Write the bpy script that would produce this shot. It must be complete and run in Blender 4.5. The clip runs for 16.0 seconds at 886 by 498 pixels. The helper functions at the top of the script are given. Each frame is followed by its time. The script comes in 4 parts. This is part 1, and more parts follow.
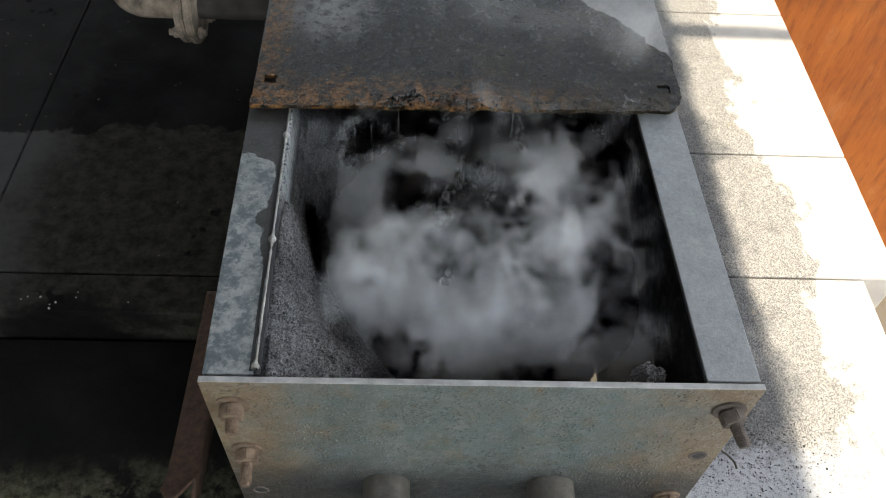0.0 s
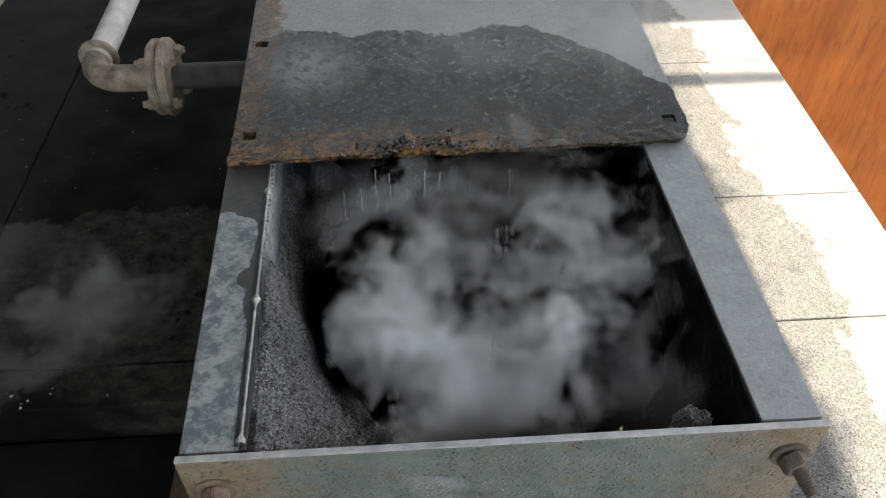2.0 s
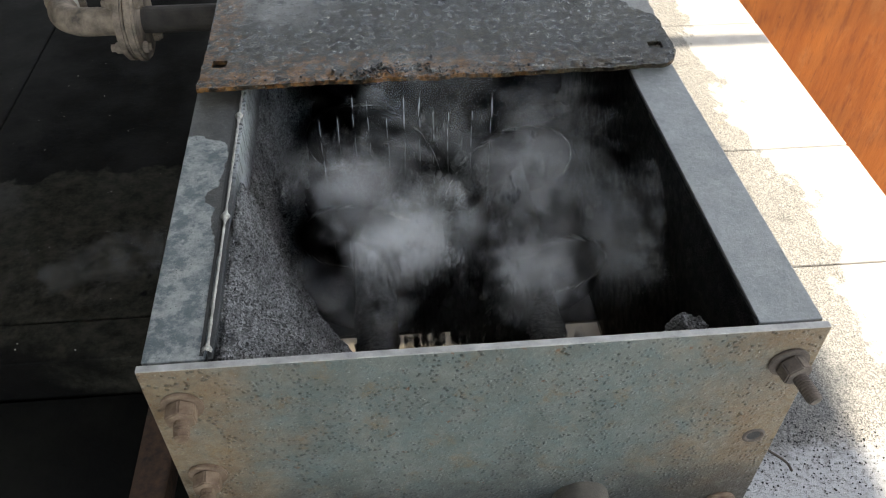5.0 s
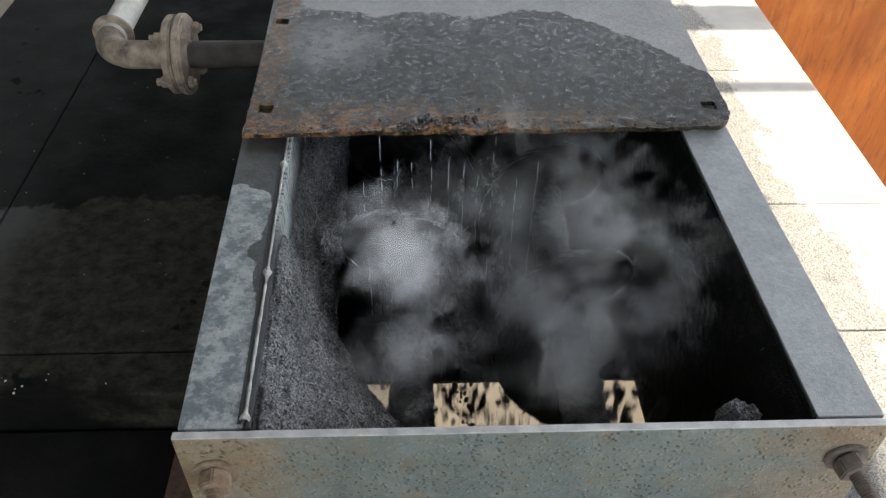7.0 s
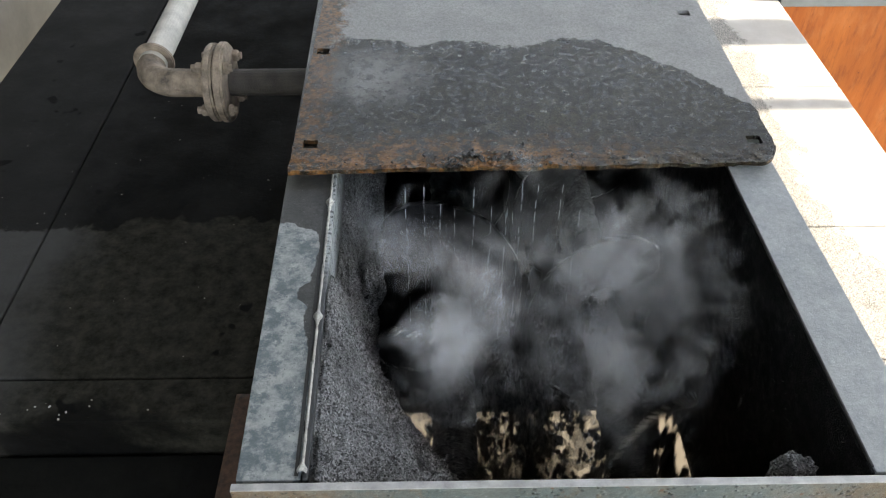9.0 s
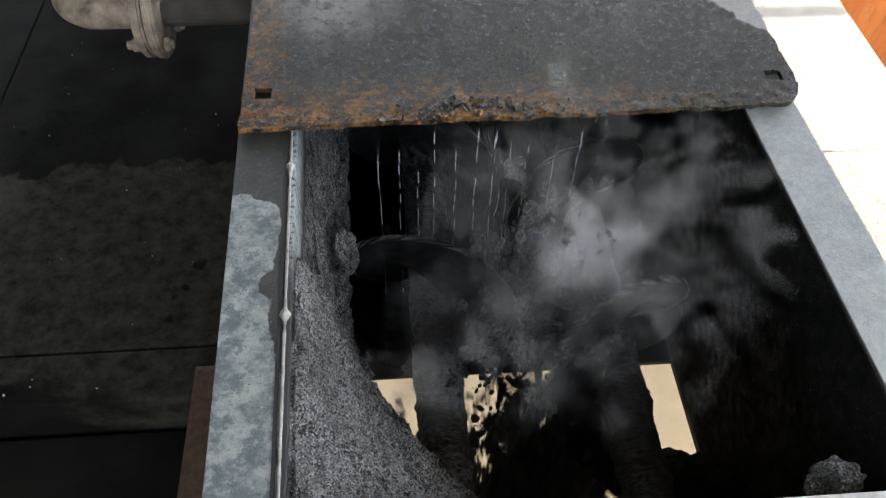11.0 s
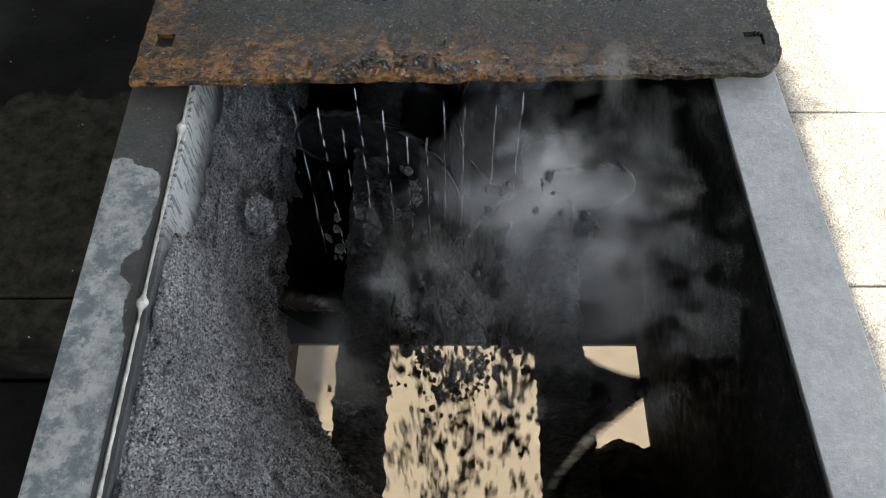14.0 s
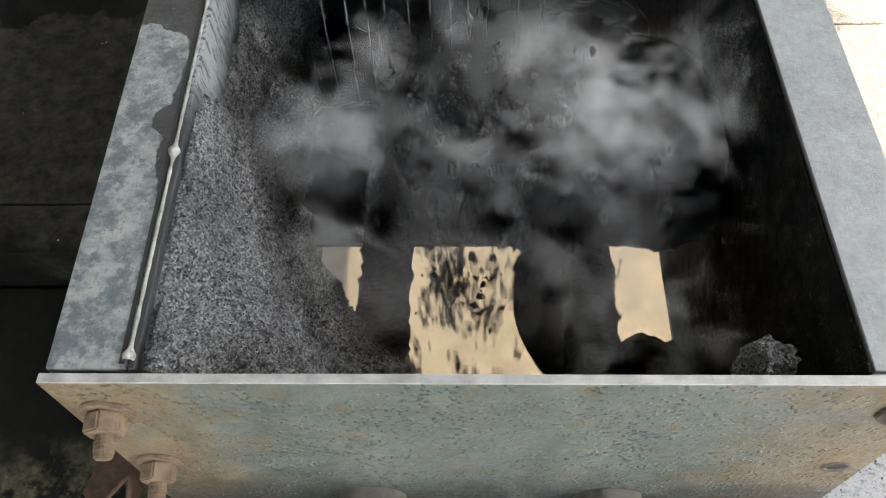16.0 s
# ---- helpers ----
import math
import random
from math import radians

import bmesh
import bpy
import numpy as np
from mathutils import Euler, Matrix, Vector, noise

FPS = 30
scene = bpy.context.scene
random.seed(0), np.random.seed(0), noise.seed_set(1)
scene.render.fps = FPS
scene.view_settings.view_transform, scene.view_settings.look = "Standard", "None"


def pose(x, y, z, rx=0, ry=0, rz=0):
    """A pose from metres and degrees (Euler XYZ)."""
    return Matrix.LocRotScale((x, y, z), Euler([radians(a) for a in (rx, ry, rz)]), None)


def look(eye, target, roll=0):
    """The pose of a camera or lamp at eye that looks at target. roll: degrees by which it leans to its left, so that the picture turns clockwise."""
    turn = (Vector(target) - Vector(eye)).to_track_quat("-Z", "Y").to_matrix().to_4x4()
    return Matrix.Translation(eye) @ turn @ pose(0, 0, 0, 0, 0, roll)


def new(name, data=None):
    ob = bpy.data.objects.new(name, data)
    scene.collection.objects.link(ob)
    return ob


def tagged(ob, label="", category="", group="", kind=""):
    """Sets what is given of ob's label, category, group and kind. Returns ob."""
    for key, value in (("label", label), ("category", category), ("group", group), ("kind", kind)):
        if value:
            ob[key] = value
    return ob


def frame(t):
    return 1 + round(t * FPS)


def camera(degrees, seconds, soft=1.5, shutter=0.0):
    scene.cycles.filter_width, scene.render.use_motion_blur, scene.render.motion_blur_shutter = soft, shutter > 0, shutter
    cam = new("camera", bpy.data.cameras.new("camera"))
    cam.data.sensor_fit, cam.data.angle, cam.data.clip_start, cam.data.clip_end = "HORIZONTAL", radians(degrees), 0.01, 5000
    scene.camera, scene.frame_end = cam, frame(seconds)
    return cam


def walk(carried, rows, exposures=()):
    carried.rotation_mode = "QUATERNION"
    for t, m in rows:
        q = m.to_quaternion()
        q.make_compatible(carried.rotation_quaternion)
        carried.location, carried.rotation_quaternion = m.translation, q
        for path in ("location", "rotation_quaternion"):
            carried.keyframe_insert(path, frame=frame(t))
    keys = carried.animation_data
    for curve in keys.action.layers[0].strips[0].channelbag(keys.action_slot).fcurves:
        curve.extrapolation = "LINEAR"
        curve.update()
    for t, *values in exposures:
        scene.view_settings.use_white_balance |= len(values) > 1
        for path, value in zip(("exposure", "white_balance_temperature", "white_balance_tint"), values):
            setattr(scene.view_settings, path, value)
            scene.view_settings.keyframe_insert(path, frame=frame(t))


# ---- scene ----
cam = camera(58.2, 16.0, soft=1.1, shutter=0.4)
PATH = [
    (0, (-0.1, -0.515, 1.418), (-0.023, 0.725, -0.149), 4.0),
    (0.5, (-0.104, -0.51, 1.418), (-0.029, 0.723, -0.155), 3.6),
    (1, (-0.108, -0.509, 1.416), (-0.033, 0.736, -0.147), 3.0),
    (1.5, (-0.107, -0.515, 1.414), (-0.029, 0.803, -0.088), 1.5),
    (2, (-0.101, -0.488, 1.284), (-0.017, 0.929, -0.125), -0.3),
    (2.5, (-0.088, -0.481, 1.184), (0.023, 1.003, -0.153), -1.2),
    (3, (-0.093, -0.516, 1.145), (0.031, 0.977, -0.18), -1.8),
    (3.5, (-0.095, -0.547, 1.143), (0.038, 0.919, -0.211), -1.4),
    (6, (-0.101, -0.518, 1.17), (-0.004, 0.917, -0.22), 1.0),
    (6.5, (-0.106, -0.499, 1.175), (-0.026, 0.95, -0.202), 1.1),
    (7, (-0.122, -0.477, 1.187), (-0.057, 0.985, -0.176), 1.0),
    (7.5, (-0.139, -0.467, 1.207), (-0.088, 1.007, -0.143), 0.8),
    (8, (-0.158, -0.465, 1.224), (-0.134, 1.025, -0.111), 0.3),
    (8.2, (-0.165, -0.463, 1.231), (-0.149, 1.027, -0.103), 0.1),
    (10.5, (-0.154, -0.318, 1.231), (-0.077, 0.999, -0.271), 0.2),
    (11, (-0.188, -0.261, 1.187), (-0.069, 1.005, -0.357), 1.5),
    (11.5, (-0.092, -0.208, 1.164), (-0.071, 0.974, -0.449), 0.1),
    (12, (-0.02, -0.187, 1.155), (-0.025, 0.966, -0.48), 0.2),
    (12.5, (-0.02, -0.153, 1.149), (-0.04, 0.972, -0.505), -0.4),
    (13, (-0.018, -0.142, 1.149), (-0.041, 0.966, -0.516), -0.7),
    (13.5, (-0.016, -0.133, 1.142), (-0.033, 0.972, -0.525), -0.5),
    (14, (-0.015, -0.143, 1.147), (-0.035, 0.962, -0.52), -0.8),
    (14.5, (-0.019, -0.163, 1.145), (-0.04, 0.946, -0.52), -1.0),
    (15, (-0.015, -0.192, 1.138), (-0.051, 0.89, -0.544), -1.9),
    (15.5, (-0.019, -0.229, 1.099), (-0.069, 0.814, -0.606), -2.8),
    (16, (-0.026, -0.255, 1.085), (-0.085, 0.809, -0.608), -2.8),
]
LIGHT = [(0.0, 1.95, 7300), (1.5, 1.95, 7300), (3.5, 2.0, 7300), (8.0, 2.27, 7300), (11.0, 2.55, 7400), (13.0, 2.57, 7400), (14.5, 2.52, 7500), (16.0, 2.72, 7900)]
walk(cam, [(t, look(eye, target, roll)) for t, eye, target, roll in PATH], [(t, stops, kelvin, 10) for t, stops, kelvin in LIGHT])

# ---- world, sun, exposure ----
world = bpy.data.worlds.new("world")
scene.world = world
world.use_nodes = True
wn = world.node_tree
sky = wn.nodes.new("ShaderNodeTexSky")
sky.sky_type, sky.sun_disc = "NISHITA", False
sky.sun_elevation, sky.sun_rotation = radians(52), radians(88)
haze = wn.nodes.new("ShaderNodeHueSaturation")
haze.inputs["Saturation"].default_value = 0.62
wn.links.new(sky.outputs[0], haze.inputs["Color"])
wn.links.new(haze.outputs[0], wn.nodes["Background"].inputs[0])
wn.nodes["Background"].inputs[1].default_value = 0.15
sun = new("sun", bpy.data.lights.new("sun", "SUN"))
sun.data.energy, sun.data.angle, sun.data.color = 2.3, radians(0.6), (1.0, 0.95, 0.86)
sun.matrix_world = look((6.1, -0.6, 7.8), (0, 0, 0))
scene.cycles.transparent_max_bounces = 40

TOP = 0.49          # top of the trough above the platform
AXIS_Z = 0.16       # height of both screw shafts
AXIS_X = 0.134      # each shaft's distance from the middle
GROUND = -2.2       # the ground under the platform

# ---- materials ----


class Mat:
    """A small builder for node materials."""

    def __init__(self, name, rough=0.7, metal=0.0):
        self.m = bpy.data.materials.new(name)
        self.m.use_nodes = True
        self.t = self.m.node_tree
        self.b = self.t.nodes["Principled BSDF"]
        self.b.inputs["Roughness"].default_value = rough
        self.b.inputs["Metallic"].default_value = metal
        self.geo = self.t.nodes.new("ShaderNodeTexCoord")

    def link(self, a, b):
        self.t.links.new(a, b)

    def noise(self, scale, detail=6, rough=0.6, stretch=None, offset=(0, 0, 0), distortion=0.0):
        n = self.t.nodes.new("ShaderNodeTexNoise")
        n.inputs["Scale"].default_value = scale
        n.inputs["Detail"].default_value = detail
        n.inputs["Roughness"].default_value = rough
        n.inputs["Distortion"].default_value = distortion
        mp = self.t.nodes.new("ShaderNodeMapping")
        mp.inputs["Location"].default_value = offset
        mp.inputs["Scale"].default_value = stretch or (1, 1, 1)
        self.link(self.geo.outputs["Object"], mp.inputs["Vector"])
        self.link(mp.outputs[0], n.inputs["Vector"])
        return n.outputs[0]

    def cells(self, scale, out="Distance"):
        n = self.t.nodes.new("ShaderNodeTexVoronoi")
        n.inputs["Scale"].default_value = scale
        self.link(self.geo.outputs["Object"], n.inputs["Vector"])
        return n.outputs[out]

    def axis(self, i):
        n = self.t.nodes.new("ShaderNodeSeparateXYZ")
        self.link(self.geo.outputs["Object"], n.inputs[0])
        return n.outputs[i]

    def ramp(self, src, *stops):
        n = self.t.nodes.new("ShaderNodeValToRGB")
        e = n.color_ramp.elements
        while len(e) < len(stops):
            e.new(0.5)
        for k, (p, c) in enumerate(stops):
            e[k].position = p
            e[k].color = (c, c, c, 1) if isinstance(c, (int, float)) else (*c, 1)
        self.link(src, n.inputs[0])
        return n.outputs[0]

    def span(self, src, a, b, lo=0.0, hi=1.0):
        n = self.t.nodes.new("ShaderNodeMapRange")
        n.interpolation_type = "SMOOTHSTEP"
        for k, v in zip(("From Min", "From Max", "To Min", "To Max"), (a, b, lo, hi)):
            n.inputs[k].default_value = v
        self.link(src, n.inputs["Value"])
        return n.outputs[0]

    def op(self, kind, a, b=0.0):
        n = self.t.nodes.new("ShaderNodeMath")
        n.operation = kind
        for k, v in enumerate((a, b)):
            if isinstance(v, (int, float)):
                n.inputs[k].default_value = v
            else:
                self.link(v, n.inputs[k])
        return n.outputs[0]

    def mix(self, f, a, b, kind="MIX"):
        n = self.t.nodes.new("ShaderNodeMix")
        n.data_type, n.blend_type = "RGBA", kind
        for k, v in ((0, f), (6, a), (7, b)):
            if isinstance(v, (int, float)) and k == 0:
                n.inputs[0].default_value = v
            elif isinstance(v, tuple):
                n.inputs[k].default_value = (*v, 1)
            else:
                self.link(v, n.inputs[k])
        return n.outputs[2]

    def bump(self, h, strength=0.4, dist=0.004, below=None):
        n = self.t.nodes.new("ShaderNodeBump")
        n.inputs["Strength"].default_value = strength
        n.inputs["Distance"].default_value = dist
        self.link(h, n.inputs["Height"])
        if below is not None:
            self.link(below, n.inputs["Normal"])
        return n.outputs[0]

    def done(self, color, rough=None, normal=None, metal=None, shine=None):
        if shine is not None:
            self.b.inputs["Specular IOR Level"].default_value = shine
        for key, v in (("Base Color", color), ("Roughness", rough), ("Normal", normal), ("Metallic", metal)):
            if v is None:
                continue
            if isinstance(v, tuple):
                self.b.inputs[key].default_value = (*v, 1)
            elif isinstance(v, (int, float)):
                self.b.inputs[key].default_value = v
            else:
                self.link(v, self.b.inputs[key])
        return self.m


def ash_material(name, dark, light, wet=0.55, shine=0.3):
    k = Mat(name)
    grains = k.cells(500, "Color")
    g = k.ramp(grains, (0.12, tuple(c * 1.2 for c in dark)), (0.62, light), (0.95, tuple(min(1, c * 1.8) for c in light)))
    pits = k.ramp(k.noise(90, 6, 0.75, offset=(2, 2, 2)), (0.54, 0), (0.63, 1))
    big = k.ramp(k.noise(16, 7, 0.7), (0.40, 0), (0.62, 1))
    c = k.mix(k.op("MULTIPLY", big, 0.45), g, dark)
    c = k.mix(k.op("MULTIPLY", pits, 0.35), c, tuple(v * 0.5 for v in dark))
    holes = k.ramp(k.noise(75, 5, 0.65, offset=(7, 1, 3)), (0.60, 0), (0.66, 1))
    broken = k.ramp(k.noise(9, 5, 0.6, offset=(5, 8, 1)), (0.47, 0), (0.58, 1))
    c = k.mix(k.op("MULTIPLY", k.op("MULTIPLY", holes, broken), 0.9), c, tuple(v * 0.22 for v in dark))
    n1 = k.bump(k.cells(420), 1.0, 0.003)
    n2 = k.bump(k.noise(160, 7, 0.8), 1.0, 0.005, n1)
    return k.done(c, k.span(k.noise(60), 0.3, 0.7, wet, 0.95), n2, shine=shine)


def steel_plate_material():
    """Grey-green painted plate, rust round the bolts, blistered grime baked on lower down."""
    k = Mat("painted_plate")
    base = k.mix(k.ramp(k.noise(13, 9, 0.78), (0.38, 0), (0.62, 1)), (0.105, 0.128, 0.118), (0.20, 0.218, 0.198))
    teal = k.ramp(k.noise(34, 8, 0.75, offset=(1, 0, 4)), (0.48, 0), (0.60, 1))
    base = k.mix(k.op("MULTIPLY", teal, 0.55), base, (0.115, 0.165, 0.165))
    ax = k.op("ABSOLUTE", k.axis(0))
    near = k.span(k.op("ADD", ax, k.op("MULTIPLY", k.op("SUBTRACT", k.noise(11, 9, 0.75), 0.5), 0.5)), 0.17, 0.36)
    rusty = k.mix(k.ramp(k.noise(40, 8, 0.8), (0.40, 0), (0.60, 1)), (0.20, 0.115, 0.05), (0.27, 0.21, 0.135))
    c = k.mix(k.op("MULTIPLY", near, 0.8), base, rusty)
    stain = k.ramp(k.noise(19, 9, 0.82, offset=(3, 1, 2)), (0.54, 0), (0.64, 1))
    c = k.mix(k.op("MULTIPLY", stain, 0.6), c, (0.215, 0.135, 0.055))
    fine = k.ramp(k.noise(260, 6, 0.8, offset=(4, 4, 4)), (0.42, 0), (0.58, 1))
    c = k.mix(k.op("MULTIPLY", fine, 0.28), c, (0.075, 0.085, 0.08))
    low = k.span(k.op("ADD", k.axis(2), k.op("MULTIPLY", k.op("SUBTRACT", k.noise(16, 8, 0.75), 0.5), 0.22)), 0.14, 0.30, 1.0, 0.0)
    c = k.mix(k.op("MULTIPLY", low, 0.85), c, (0.035, 0.035, 0.033))
    flakes = k.op("MULTIPLY", k.ramp(k.cells(150), (0.20, 1), (0.42, 0)), k.ramp(k.cells(150, "Color"), (0.50, 0), (0.56, 1)))
    dens = k.ramp(k.noise(11, 4, 0.6, offset=(8, 3, 1)), (0.42, 0.12), (0.60, 1))
    blister = k.op("MULTIPLY", flakes, dens)
    c = k.mix(k.op("MULTIPLY", blister, 0.55), c, (0.05, 0.055, 0.053))
    specks = k.ramp(k.noise(75, 4, 0.7, offset=(9, 2, 5)), (0.66, 0), (0.70, 1))
    c = k.mix(k.op("MULTIPLY", specks, 0.8), c, (0.16, 0.065, 0.022))
    chips = k.ramp(k.noise(210, 4, 0.7, offset=(5, 5, 5)), (0.65, 0), (0.69, 1))
    c = k.mix(k.op("MULTIPLY", chips, 0.7), c, (0.5, 0.5, 0.47))
    n = k.bump(k.noise(120, 9, 0.8), 0.4, 0.004)
    n = k.bump(blister, 1.0, 0.003, n)
    return k.done(c, k.span(k.noise(60, 6, 0.7), 0.35, 0.65, 0.30, 0.62), n, 0.1)


def flange_material(name, left):
    """Mill-scale steel: patchy blue-grey, on one side with a dark wet tongue along the inner edge."""
    k = Mat(name)
    c = k.mix(k.ramp(k.noise(24, 9, 0.78), (0.42, 0), (0.58, 1)), (0.12, 0.145, 0.152), (0.32, 0.34, 0.33))
    dark = k.ramp(k.noise(42, 9, 0.78, offset=(4, 2, 0)), (0.49, 0), (0.57, 1))
    c = k.mix(k.op("MULTIPLY", dark, 0.8), c, (0.085, 0.112, 0.125) if left else (0.24, 0.255, 0.26))
    pale = k.ramp(k.noise(26, 7, 0.7, offset=(1, 7, 0)), (0.60, 0), (0.68, 1))
    c = k.mix(k.op("MULTIPLY", pale, 0.6), c, (0.40, 0.40, 0.38))
    if not left:
        c = k.mix(0.7, c, k.mix(k.ramp(k.noise(150, 5, 0.7), (0.4, 0), (0.6, 1)), (0.23, 0.245, 0.25), (0.30, 0.315, 0.32)))
    chips = k.ramp(k.noise(150, 4, 0.7, offset=(2, 5, 5)), (0.66, 0), (0.70, 1))
    c = k.mix(k.op("MULTIPLY", chips, 0.6), c, (0.5, 0.5, 0.48))
    rough = k.span(k.noise(30), 0.3, 0.7, 0.36, 0.58)
    if left:
        # wet from the back up to a tongue along the weld, with one round bulge
        x, y = k.axis(0), k.axis(1)
        wob = k.op("MULTIPLY", k.op("SUBTRACT", k.noise(26, 4, 0.55), 0.5), 0.030)
        e = k.op("ADD", k.op("ADD", x, 0.321), wob)
        bulge = k.op("MULTIPLY", k.span(y, 0.245, 0.262), k.span(y, 0.270, 0.300, 1.0, 0.0))
        e = k.op("ADD", e, k.op("MULTIPLY", bulge, 0.016))
        e = k.op("ADD", e, k.op("MULTIPLY", k.span(k.op("ADD", y, wob), 0.385, 0.430), 0.085))
        e = k.op("SUBTRACT", e, k.op("MULTIPLY", k.span(y, 0.10, 0.25, 1.0, 0.0), 0.016))
        wet = k.span(e, -0.0012, 0.0012)
        c = k.mix(k.op("MULTIPLY", wet, 0.92), c, (0.022, 0.022, 0.020))
        rough = k.op("SUBTRACT", rough, k.op("MULTIPLY", wet, 0.06))
    n = k.bump(k.noise(180, 8, 0.8), 0.45, 0.003)
    return k.done(c, rough, n, 0.15)


def cover_material():
    """Pitted black steel: rust at the front lip, a wet dark pool, dry grey dust behind it."""
    k = Mat("cover_steel")
    y = k.axis(1)
    grain = k.ramp(k.cells(430, "Color"), (0.25, 0), (0.85, 1))
    c = k.mix(grain, (0.003, 0.003, 0.0026), (0.028, 0.027, 0.021))
    patch = k.ramp(k.noise(7, 9, 0.75, stretch=(0.6, 1.4, 1)), (0.40, 0), (0.62, 1))
    c = k.mix(k.op("MULTIPLY", patch, 0.7), c, k.mix(grain, (0.007, 0.0065, 0.004), (0.072, 0.062, 0.034)))
    wob = k.op("MULTIPLY", k.op("SUBTRACT", k.noise(9, 7, 0.6), 0.5), 0.16)
    bend = k.op("MULTIPLY", k.op("POWER", k.op("MAXIMUM", k.op("SUBTRACT", k.axis(0), 0.16), 0.0), 1.5), 2.3)
    dry = k.span(k.op("ADD", k.op("ADD", y, wob), bend), 0.888, 0.898)
    dgrain = k.ramp(k.noise(250, 5, 0.8), (0.40, 0), (0.56, 1))
    dust = k.mix(dgrain, (0.25, 0.253, 0.25), (0.36, 0.364, 0.36))
    dust = k.mix(k.ramp(k.noise(12, 5, 0.6, offset=(7, 0, 0)), (0.35, 0), (0.65, 1)), k.mix(0.25, dust, (0.10, 0.10, 0.10)), dust)
    c = k.mix(k.op("MULTIPLY", dry, 0.94), c, dust)
    # a dry dusty bloom towards one side
    gx, gy = k.op("ADD", k.axis(0), 0.27), k.op("SUBTRACT", y, 0.78)
    far = k.op("SQRT", k.op("ADD", k.op("MULTIPLY", gx, gx), k.op("MULTIPLY", gy, gy)))
    bloom = k.span(k.op("ADD", far, k.op("MULTIPLY", k.op("SUBTRACT", k.noise(30, 6, 0.7), 0.5), 0.16)), 0.00, 0.13, 0.55, 0.0)
    c = k.mix(bloom, c, dust)
    # rust creeping back from the front lip and in from the side
    edge = k.op("ADD", k.op("SUBTRACT", y, 0.51), k.op("MULTIPLY", k.op("SUBTRACT", k.noise(22, 9, 0.8, offset=(0, 5, 1)), 0.5), 0.26))
    side = k.op("ADD", k.op("ADD", k.axis(0), 0.38), k.op("MULTIPLY", k.op("SUBTRACT", k.noise(18, 9, 0.8, offset=(2, 2, 1)), 0.5), 0.2))
    leftish = k.span(k.axis(0), -0.10, 0.28, 1.0, 0.1)
    rust = k.op("MAXIMUM", k.op("MULTIPLY", k.span(edge, 0.03, 0.10, 1, 0), leftish), k.op("MULTIPLY", k.span(side, 0.03, 0.06, 1, 0), 0.8))
    rcol = k.mix(k.ramp(k.noise(150, 6, 0.75), (0.38, 0), (0.62, 1)), (0.06, 0.026, 0.009), (0.26, 0.125, 0.042))
    rcol = k.mix(k.ramp(k.noise(60, 7, 0.75, offset=(9, 9, 1)), (0.48, 0), (0.56, 1)), rcol, (0.03, 0.027, 0.022))
    c = k.mix(k.op("MULTIPLY", rust, 0.92), c, rcol)
    tar = k.ramp(k.noise(38, 8, 0.75, offset=(6, 1, 2)), (0.50, 0), (0.57, 1))
    tar = k.op("MULTIPLY", tar, k.op("SUBTRACT", 1.0, dry))
    c = k.mix(k.op("MULTIPLY", tar, 0.75), c, (0.006, 0.006, 0.005))
    specks = k.ramp(k.noise(300, 3, 0.6, offset=(3, 3, 3)), (0.65, 0), (0.685, 1))
    c = k.mix(k.op("MULTIPLY", specks, 0.5), c, (0.42, 0.42, 0.39))
    rough = k.op("ADD", k.span(k.noise(90, 5), 0.35, 0.65, 0.24, 0.55), k.op("SUBTRACT", k.op("MULTIPLY", dry, 0.25), k.op("MULTIPLY", tar, 0.08)))
    n = k.bump(k.noise(240, 6, 0.8), 0.35, 0.002)
    return k.done(c, rough, n, 0.0, 0.18)


def rust_material(name="rusty_steel", a=(0.16, 0.085, 0.05), b=(0.34, 0.22, 0.15)):
    k = Mat(name, 0.8)
    c = k.mix(k.ramp(k.noise(70, 7, 0.7), (0.3, 0), (0.7, 1)), a, b)
    return k.done(c, 0.75, k.bump(k.noise(200, 6, 0.7), 0.5, 0.002))


